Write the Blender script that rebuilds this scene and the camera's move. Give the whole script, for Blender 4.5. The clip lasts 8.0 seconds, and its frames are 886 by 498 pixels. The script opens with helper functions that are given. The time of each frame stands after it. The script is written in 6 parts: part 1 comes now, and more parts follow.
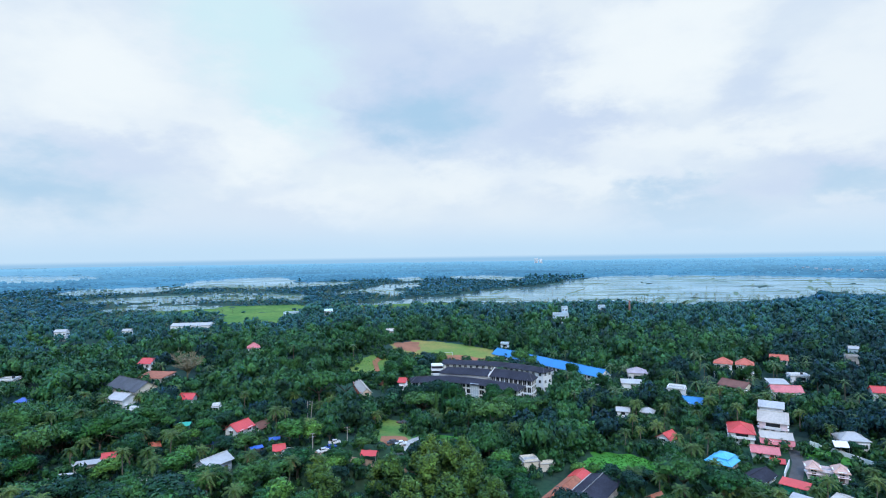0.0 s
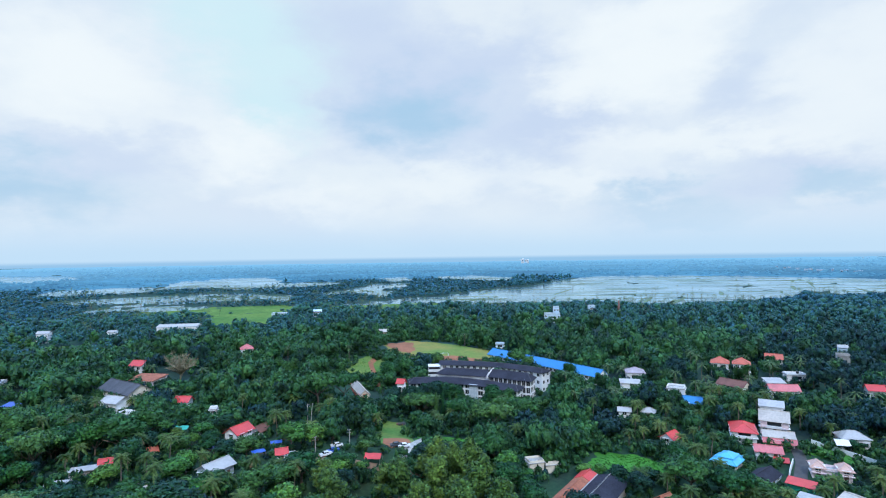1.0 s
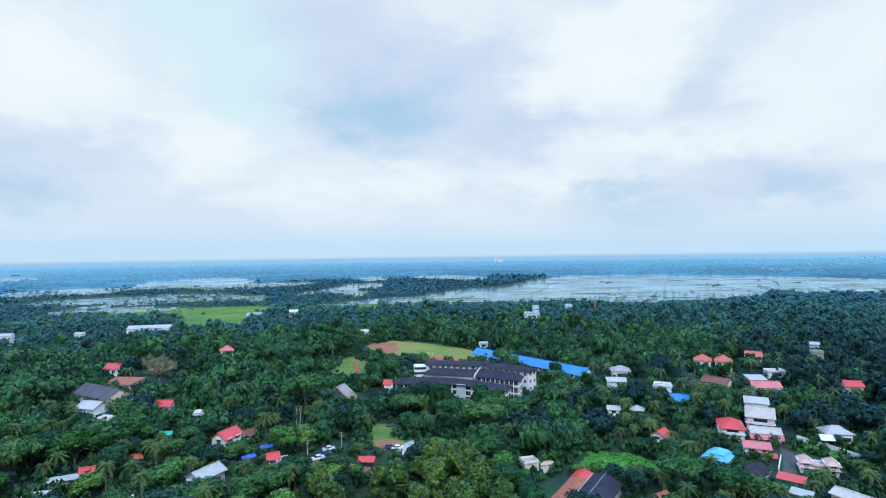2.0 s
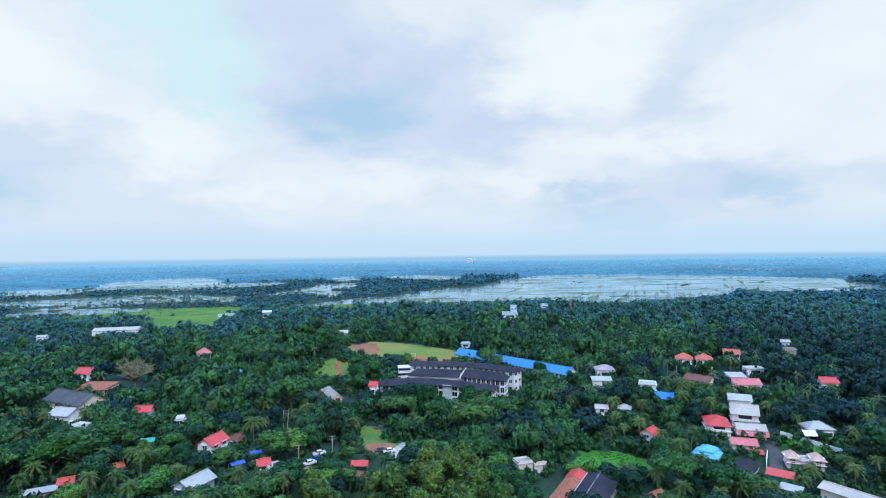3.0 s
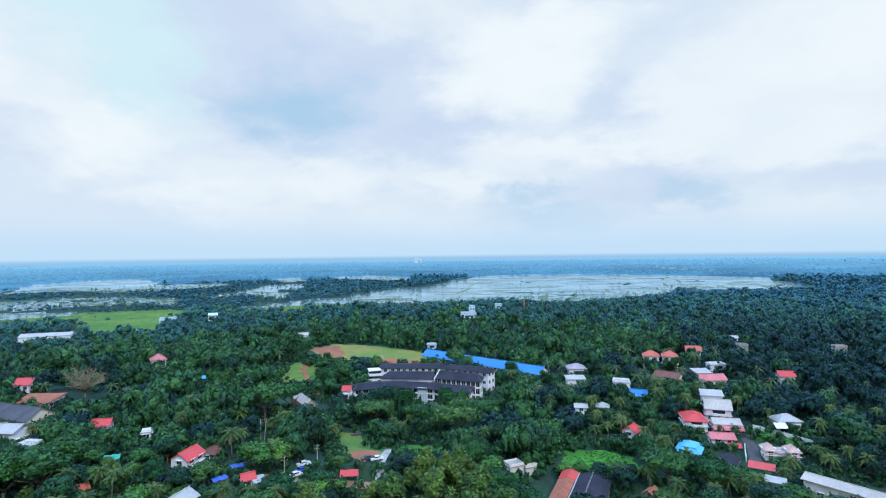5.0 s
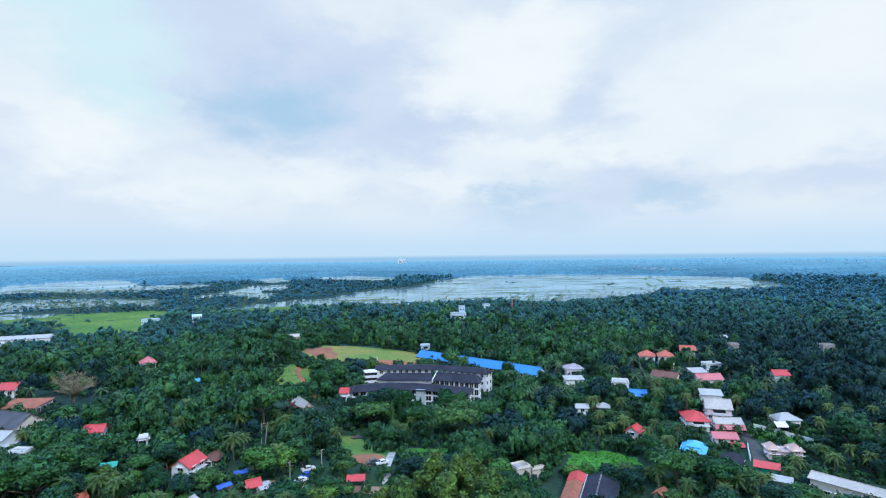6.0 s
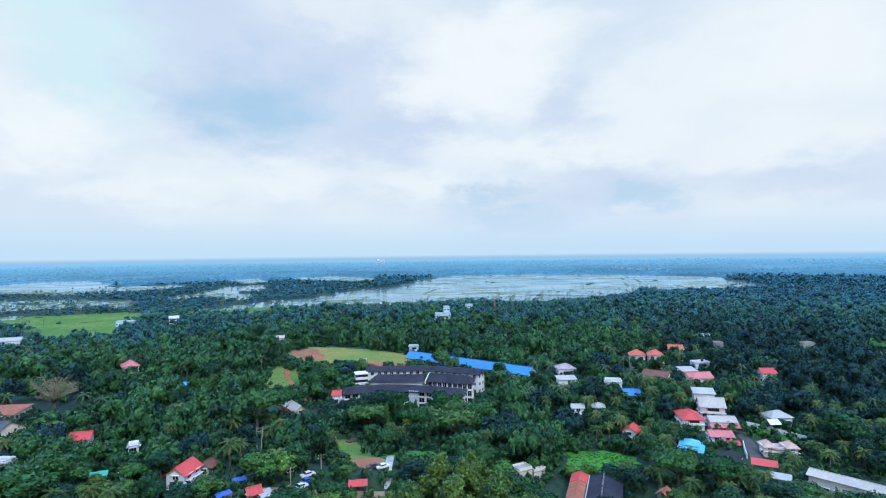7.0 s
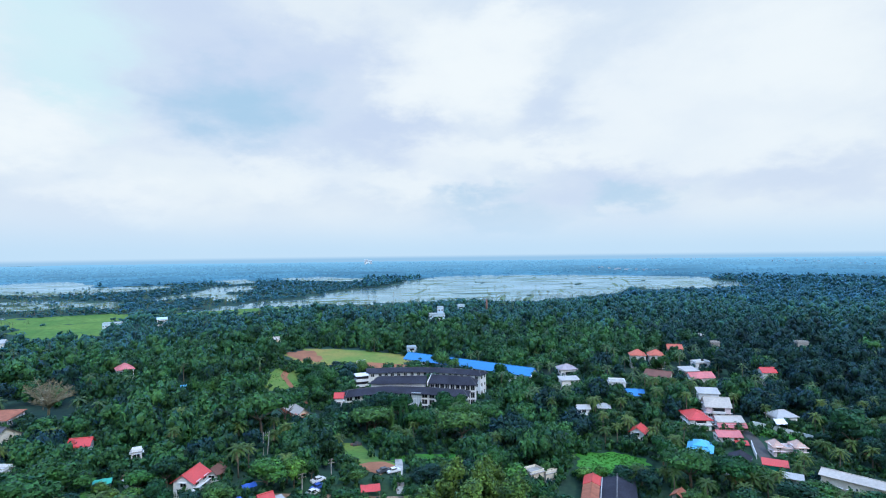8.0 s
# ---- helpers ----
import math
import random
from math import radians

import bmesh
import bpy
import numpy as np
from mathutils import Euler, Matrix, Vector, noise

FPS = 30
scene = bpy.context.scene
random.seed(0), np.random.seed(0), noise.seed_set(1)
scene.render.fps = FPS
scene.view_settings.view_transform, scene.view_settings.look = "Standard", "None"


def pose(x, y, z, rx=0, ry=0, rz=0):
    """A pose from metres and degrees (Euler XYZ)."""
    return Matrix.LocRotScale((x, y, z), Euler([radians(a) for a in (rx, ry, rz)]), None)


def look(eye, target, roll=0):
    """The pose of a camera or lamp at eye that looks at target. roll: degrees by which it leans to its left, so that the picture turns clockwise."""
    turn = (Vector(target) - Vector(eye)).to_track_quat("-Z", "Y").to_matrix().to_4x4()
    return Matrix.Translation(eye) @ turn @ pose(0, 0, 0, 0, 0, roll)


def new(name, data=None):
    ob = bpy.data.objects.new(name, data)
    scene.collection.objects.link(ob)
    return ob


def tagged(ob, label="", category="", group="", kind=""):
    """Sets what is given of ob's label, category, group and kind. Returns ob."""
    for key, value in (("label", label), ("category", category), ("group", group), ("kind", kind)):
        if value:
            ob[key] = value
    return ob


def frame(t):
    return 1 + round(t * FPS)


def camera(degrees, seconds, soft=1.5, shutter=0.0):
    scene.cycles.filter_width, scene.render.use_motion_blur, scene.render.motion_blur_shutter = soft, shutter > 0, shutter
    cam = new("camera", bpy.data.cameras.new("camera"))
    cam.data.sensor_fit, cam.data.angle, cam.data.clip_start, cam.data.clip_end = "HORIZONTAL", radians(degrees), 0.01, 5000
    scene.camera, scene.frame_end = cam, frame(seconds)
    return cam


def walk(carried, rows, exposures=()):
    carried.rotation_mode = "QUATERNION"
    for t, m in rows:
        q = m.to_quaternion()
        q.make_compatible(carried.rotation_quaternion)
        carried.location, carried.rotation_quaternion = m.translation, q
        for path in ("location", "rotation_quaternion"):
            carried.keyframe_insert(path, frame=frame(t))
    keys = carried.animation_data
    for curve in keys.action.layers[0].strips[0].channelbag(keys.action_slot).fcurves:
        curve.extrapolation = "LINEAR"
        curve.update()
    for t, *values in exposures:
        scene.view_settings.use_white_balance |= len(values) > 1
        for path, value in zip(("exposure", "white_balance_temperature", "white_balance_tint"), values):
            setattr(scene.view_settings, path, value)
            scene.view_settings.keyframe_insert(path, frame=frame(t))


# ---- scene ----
cam = camera(79.3, 8.0, soft=1.1)
METRES, EYE, TILT, LEAN, TURN = 60.0, 70.0, 0.6, 0.85, 0.0
ROWS = [
    (0.0, 0.0, 0.0, 0.0, 0.0, 0.0, -0.0),
    (0.5, -0.0493, 0.0186, -0.0022, -0.54, 0.03, -0.04),
    (1.0, -0.1024, 0.0387, -0.0048, -1.51, 0.04, -0.04),
    (1.5, -0.1578, 0.0605, -0.0066, -2.84, 0.01, -0.06),
    (3.0, -0.3275, 0.1353, -0.0122, -7.37, 0.01, -0.2),
    (3.5, -0.3839, 0.1639, -0.0143, -8.85, 0.02, -0.21),
    (4.0, -0.439, 0.1945, -0.015, -10.64, 0.04, -0.25),
    (4.5, -0.4942, 0.2277, -0.0173, -12.16, 0.05, -0.28),
    (6.0, -0.6585, 0.3338, -0.023, -15.11, 0.12, -0.32),
    (6.5, -0.7108, 0.37, -0.0244, -16.27, 0.13, -0.35),
    (7.0, -0.7641, 0.4082, -0.0259, -17.51, 0.15, -0.34),
    (7.5, -0.8167, 0.4478, -0.0272, -18.38, 0.17, -0.33),
    (8.0, -0.8661, 0.4881, -0.0292, -18.91, 0.2, -0.31),
]
walk(cam, [(t, pose(0, 0, EYE, TILT, LEAN, TURN) @ pose(METRES * x, METRES * y, METRES * z, 90 + pitch, roll, yaw)) for t, x, y, z, yaw, pitch, roll in ROWS])

# ---- world, sun ----
SUN_TO = Vector((0.16, -0.76, 0.80)).normalized()
scene.view_settings.exposure = 0.0


def build_world():
    w = bpy.data.worlds.new("sky")
    scene.world = w
    w.use_nodes = True
    nt = w.node_tree
    nt.nodes.clear()
    N, L = nt.nodes.new, nt.links.new

    def math_node(op, a, b=None, c=None, clamp=False):
        n = N("ShaderNodeMath")
        n.operation, n.use_clamp = op, clamp
        for i, v in enumerate((a, b, c)):
            if v is None:
                continue
            if isinstance(v, (int, float)):
                n.inputs[i].default_value = v
            else:
                L(v, n.inputs[i])
        return n.outputs[0]

    def vec(op, a, b):
        n = N("ShaderNodeVectorMath")
        n.operation = op
        for i, v in enumerate((a, b)):
            if isinstance(v, tuple):
                n.inputs[i].default_value = v
            else:
                L(v, n.inputs[i])
        return n

    def blend(fac, a, b):
        n = N("ShaderNodeMix")
        n.data_type = "RGBA"
        if isinstance(fac, (int, float)):
            n.inputs[0].default_value = fac
        else:
            L(fac, n.inputs[0])
        for i, v in ((6, a), (7, b)):
            if isinstance(v, tuple):
                n.inputs[i].default_value = (*v, 1)
            else:
                L(v, n.inputs[i])
        return n.outputs[2]

    def ramp(v, lo, hi, a=0.0, b=1.0):
        n = N("ShaderNodeMapRange")
        n.interpolation_type = "SMOOTHSTEP"
        L(v, n.inputs[0])
        n.inputs[1].default_value, n.inputs[2].default_value = lo, hi
        n.inputs[3].default_value, n.inputs[4].default_value = a, b
        return n.outputs[0]

    coord = N("ShaderNodeTexCoord").outputs["Generated"]
    direction = vec("NORMALIZE", coord, (0, 0, 0)).outputs[0]
    sep = N("ShaderNodeSeparateXYZ")
    L(direction, sep.inputs[0])
    up = sep.outputs[2]

    sky = N("ShaderNodeTexSky")
    sky.sky_type, sky.sun_disc = "NISHITA", False
    sky.sun_elevation = math.asin(SUN_TO.z)
    sky.sun_rotation = math.atan2(SUN_TO.x, SUN_TO.y)
    sky.altitude, sky.air_density, sky.dust_density = 60, 1.2, 2.5
    blue = vec("MULTIPLY", sky.outputs[0], (0.1, 0.1, 0.1)).outputs[0]

    # cloud deck, flattened towards the horizon
    flat = vec("MULTIPLY", direction, (1.0, 1.0, 2.0)).outputs[0]

    def noise(scale, detail, rough):
        n = N("ShaderNodeTexNoise")
        n.inputs["Scale"].default_value, n.inputs["Detail"].default_value, n.inputs["Roughness"].default_value = scale, detail, rough
        L(flat, n.inputs["Vector"])
        return n

    big, fine, puff = noise(3.2, 6, 0.5), noise(6.0, 5, 0.55), noise(17.0, 6, 0.6)
    warp = vec("SUBTRACT", fine.outputs["Color"], (0.5, 0.5, 0.5)).outputs[0]
    warp = vec("MULTIPLY", warp, (0.24, 0.24, 0.14)).outputs[0]
    curl = vec("SUBTRACT", puff.outputs["Color"], (0.5, 0.5, 0.5)).outputs[0]
    curl = vec("MULTIPLY", curl, (0.10, 0.10, 0.08)).outputs[0]
    bent = vec("ADD", vec("ADD", direction, warp).outputs[0], curl).outputs[0]

    def patch(centre, wide, high, edge=0.1):
        off = vec("SUBTRACT", bent, centre).outputs[0]
        off = vec("MULTIPLY", off, (1 / wide, 1 / wide, 1 / high)).outputs[0]
        return ramp(vec("LENGTH", off, (0, 0, 0)).outputs["Value"], 1.0, edge)

    white, grey, core, cyan = (0.865, 0.94, 0.99), (0.575, 0.695, 0.895), (0.385, 0.615, 0.83), (0.63, 0.86, 0.945)
    base = blend(ramp(big.outputs[0], 0.38, 0.62), (0.80, 0.895, 0.98), (0.69, 0.81, 0.955))
    puffs = math_node("MULTIPLY", ramp(fine.outputs[0], 0.46, 0.62), 0.35)
    base = blend(puffs, base, (0.68, 0.79, 0.95))
    base = blend(0.06, base, blue)
    # sunlit heads of the clouds, then the gaps and grey undersides between them
    for centre, wide, high, colour, much in (
        ((-0.283, 0.894, 0.347), 0.19, 0.16, cyan, 0.85),
        ((-0.243, 0.936, 0.253), 0.12, 0.10, cyan, 0.85),
        ((-0.318, 0.860, 0.399), 0.22, 0.10, cyan, 0.6),
        ((-0.535, 0.800, 0.285), 0.26, 0.16, white, 1.0),
        ((-0.343, 0.921, 0.180), 0.14, 0.085, white, 1.0),
        ((-0.203, 0.973, 0.107), 0.16, 0.055, white, 0.75),
        ((-0.040, 0.956, 0.285), 0.24, 0.15, grey, 1.0),
        ((0.101, 0.939, 0.328), 0.24, 0.09, grey, 0.85),
        ((-0.124, 0.912, 0.390), 0.17, 0.09, grey, 0.6),
        ((0.221, 0.949, 0.222), 0.23, 0.105, grey, 0.95),
        ((-0.500, 0.845, 0.172), 0.21, 0.055, grey, 0.6),
        ((-0.030, 0.968, 0.250), 0.17, 0.095, core, 0.85),
        ((-0.600, 0.790, 0.108), 0.20, 0.075, core, 0.75),
        ((0.355, 0.875, 0.330), 0.20, 0.115, white, 1.0),
        ((0.262, 0.915, 0.298), 0.13, 0.075, white, 0.85),
        ((0.402, 0.837, 0.380), 0.18, 0.075, white, 0.9),
        ((0.383, 0.906, 0.182), 0.24, 0.055, white, 0.7),
        ((0.289, 0.950, 0.120), 0.20, 0.050, white, 0.7),
        ((0.040, 0.990, 0.137), 0.20, 0.050, white, 0.6),
        ((0.540, 0.824, 0.172), 0.12, 0.050, white, 0.7),
        ((0.600, 0.770, 0.235), 0.16, 0.140, white, 0.7),
        ((0.480, 0.840, 0.247), 0.13, 0.065, grey, 0.55),
        ((0.568, 0.814, 0.122), 0.22, 0.065, grey, 0.75),
        ((0.403, 0.913, 0.072), 0.20, 0.045, core, 0.55),
        ((0.618, 0.781, 0.087), 0.13, 0.040, core, 0.6),
        ((0.800, 0.560, 0.120), 0.24, 0.060, grey, 0.6),
        ((0.740, 0.630, 0.290), 0.30, 0.160, white, 0.9),
        ((0.740, 0.650, 0.170), 0.26, 0.070, white, 0.7),
    ):
        base = blend(math_node("MULTIPLY", patch(centre, wide, high), much), base, colour)
    haze = blend(ramp(up, 0.0, 0.10), (0.53, 0.745, 0.95), (0.70, 0.825, 0.97))
    base = blend(ramp(up, 0.0, 0.115, 0.92, 0.0), base, haze)
    # over-bright blue added towards the unseen zenith to lift and tint the shadows
    base = blend(ramp(up, 0.42, 0.75), base, (0.90, 1.55, 2.85))
    # land beyond the last woods, its haze painted into the colour
    base = blend(ramp(up, -0.0095, -0.0015), (0.31, 0.56, 0.83), base)
    bg = N("ShaderNodeBackground")
    L(base, bg.inputs[0])
    bg.inputs[1].default_value = 1.0
    out = N("ShaderNodeOutputWorld")
    L(bg.outputs[0], out.inputs[0])


build_world()
sun = new("sun", bpy.data.lights.new("sun", "SUN"))
sun.data.energy, sun.data.angle, sun.data.color = 1.68, radians(6), (1.0, 0.97, 0.88)
sun.matrix_world = look(tuple(SUN_TO * 300), (0, 0, 0))


# ---- materials ----
def material(name, colour, rough=0.7, vary=0.25, scale=1.0, fine=8.0, bump=0.0, spec=0.5, other=None, random=0.0, deep=0.06,
             island=False, both=False, spec_tint=(1, 1, 1), metal=0.0, waves=None, sheen=0.0, sheen_tint=(1, 1, 1), translucent=0.0):
    """A surface with stains at one scale and grain at another; waves: spacing of sheet corrugation along local x."""
    m = bpy.data.materials.new(name)
    m.use_nodes = True
    nt = m.node_tree
    N, L = nt.nodes.new, nt.links.new
    bsdf = nt.nodes["Principled BSDF"]
    bsdf.inputs["Roughness"].default_value, bsdf.inputs["Metallic"].default_value = rough, metal
    bsdf.inputs["Specular IOR Level"].default_value = spec
    bsdf.inputs["Specular Tint"].default_value = (*spec_tint, 1)
    bsdf.inputs["Sheen Weight"].default_value = sheen
    bsdf.inputs["Sheen Tint"].default_value = (*sheen_tint, 1)
    coord = N("ShaderNodeTexCoord").outputs["Object"]
    a, b = N("ShaderNodeTexNoise"), N("ShaderNodeTexNoise")
    for n, s, d in ((a, scale, 4), (b, fine, 3)):
        n.inputs["Scale"].default_value, n.inputs["Detail"].default_value = s, d
        L(coord, n.inputs["Vector"])
    mix = N("ShaderNodeMix")
    mix.data_type = "RGBA"
    rng = N("ShaderNodeMapRange")
    rng.inputs[1].default_value, rng.inputs[2].default_value = 0.35, 0.65
    L(a.outputs[0], rng.inputs[0])
    L(rng.outputs[0], mix.inputs[0])
    dark = other or tuple(c * (1 - vary) for c in colour)
    mix.inputs[6].default_value, mix.inputs[7].default_value = (*colour, 1), (*dark, 1)
    hsv = N("ShaderNodeHueSaturation")
    L(mix.outputs[2], hsv.inputs["Color"])
    val = N("ShaderNodeMapRange")
    val.inputs[1].default_value, val.inputs[2].default_value = 0.3, 0.7
    val.inputs[3].default_value, val.inputs[4].default_value = 1 - vary * 0.6, 1 + vary * 0.6
    L(b.outputs[0], val.inputs[0])
    last = val.outputs[0]
    if random:
        src = N("ShaderNodeNewGeometry").outputs["Random Per Island"] if island else N("ShaderNodeObjectInfo").outputs["Random"]
        r = N("ShaderNodeMapRange")
        r.inputs[3].default_value, r.inputs[4].default_value = 1 - random, 1 + random
        L(src, r.inputs[0])
        mul = N("ShaderNodeMath")
        mul.operation = "MULTIPLY"
        L(last, mul.inputs[0]), L(r.outputs[0], mul.inputs[1])
        last = mul.outputs[0]
        h = N("ShaderNodeMapRange")
        h.inputs[3].default_value, h.inputs[4].default_value = 0.5 + 0.07 * random, 0.5 - 0.07 * random
        L(src, h.inputs[0])
        L(h.outputs[0], hsv.inputs["Hue"])
        if both:
            r2, m2 = N("ShaderNodeMapRange"), N("ShaderNodeMath")
            r2.inputs[3].default_value, r2.inputs[4].default_value = 0.55, 1.45
            L(N("ShaderNodeNewGeometry").outputs["Random Per Island"], r2.inputs[0])
            m2.operation = "MULTIPLY"
            L(last, m2.inputs[0]), L(r2.outputs[0], m2.inputs[1])
            last = m2.outputs[0]
    L(last, hsv.inputs["Value"])
    L(hsv.outputs[0], bsdf.inputs["Base Color"])
    if bump or waves:
        bp = N("ShaderNodeBump")
        bp.inputs["Strength"].default_value, bp.inputs["Distance"].default_value = max(bump, 0.4 if waves else 0), deep
        if waves:
            wv = N("ShaderNodeTexWave")
            wv.inputs["Scale"].default_value = 0.314 / waves
            L(coord, wv.inputs["Vector"])
            L(wv.outputs["Color"], bp.inputs["Height"])
        else:
            L(b.outputs[0], bp.inputs["Height"])
        L(bp.outputs[0], bsdf.inputs["Normal"])
    if translucent:
        tr, mx = N("ShaderNodeBsdfTranslucent"), N("ShaderNodeMixShader")
        L(hsv.outputs[0], tr.inputs[0])
        mx.inputs[0].default_value = translucent
        L(bsdf.outputs[0], mx.inputs[1]), L(tr.outputs[0], mx.inputs[2])
        L(mx.outputs[0], nt.nodes["Material Output"].inputs[0])
    return m


def water_material():
    """Shallow, slightly ruffled lagoon water with silty and weedy patches."""
    m = bpy.data.materials.new("lagoon_water")
    m.use_nodes = True
    nt = m.node_tree
    N, L = nt.nodes.new, nt.links.new
    nt.nodes.clear()
    coord = N("ShaderNodeTexCoord").outputs["Object"]
    patch, ripple = N("ShaderNodeTexNoise"), N("ShaderNodeTexNoise")
    patch.inputs["Scale"].default_value, ripple.inputs["Scale"].default_value = 0.006, 0.35
    L(coord, patch.inputs["Vector"]), L(coord, ripple.inputs["Vector"])
    tint = N("ShaderNodeMix")
    tint.data_type = "RGBA"
    tint.inputs[6].default_value, tint.inputs[7].default_value = (0.09, 0.17, 0.19, 1), (0.16, 0.24, 0.19, 1)
    L(patch.outputs[0], tint.inputs[0])
    body, gloss, mix, out = N("ShaderNodeBsdfDiffuse"), N("ShaderNodeBsdfGlossy"), N("ShaderNodeMixShader"), N("ShaderNodeOutputMaterial")
    L(tint.outputs[2], body.inputs[0])
    gloss.inputs["Color"].default_value, gloss.inputs["Roughness"].default_value = (0.66, 0.86, 0.99, 1), 0.14
    rough = N("ShaderNodeMapRange")
    rough.inputs[1].default_value, rough.inputs[2].default_value = 0.35, 0.65
    rough.inputs[3].default_value, rough.inputs[4].default_value = 0.62, 0.88
    L(patch.outputs[0], rough.inputs[0])
    L(rough.outputs[0], mix.inputs[0])
    bump = N("ShaderNodeBump")
    bump.inputs["Strength"].default_value, bump.inputs["Distance"].default_value = 0.15, 0.05
    L(ripple.outputs[0], bump.inputs["Height"])
    L(bump.outputs[0], gloss.inputs["Normal"])
    L(body.outputs[0], mix.inputs[1]), L(gloss.outputs[0], mix.inputs[2])
    L(mix.outputs[0], out.inputs[0])
    return m


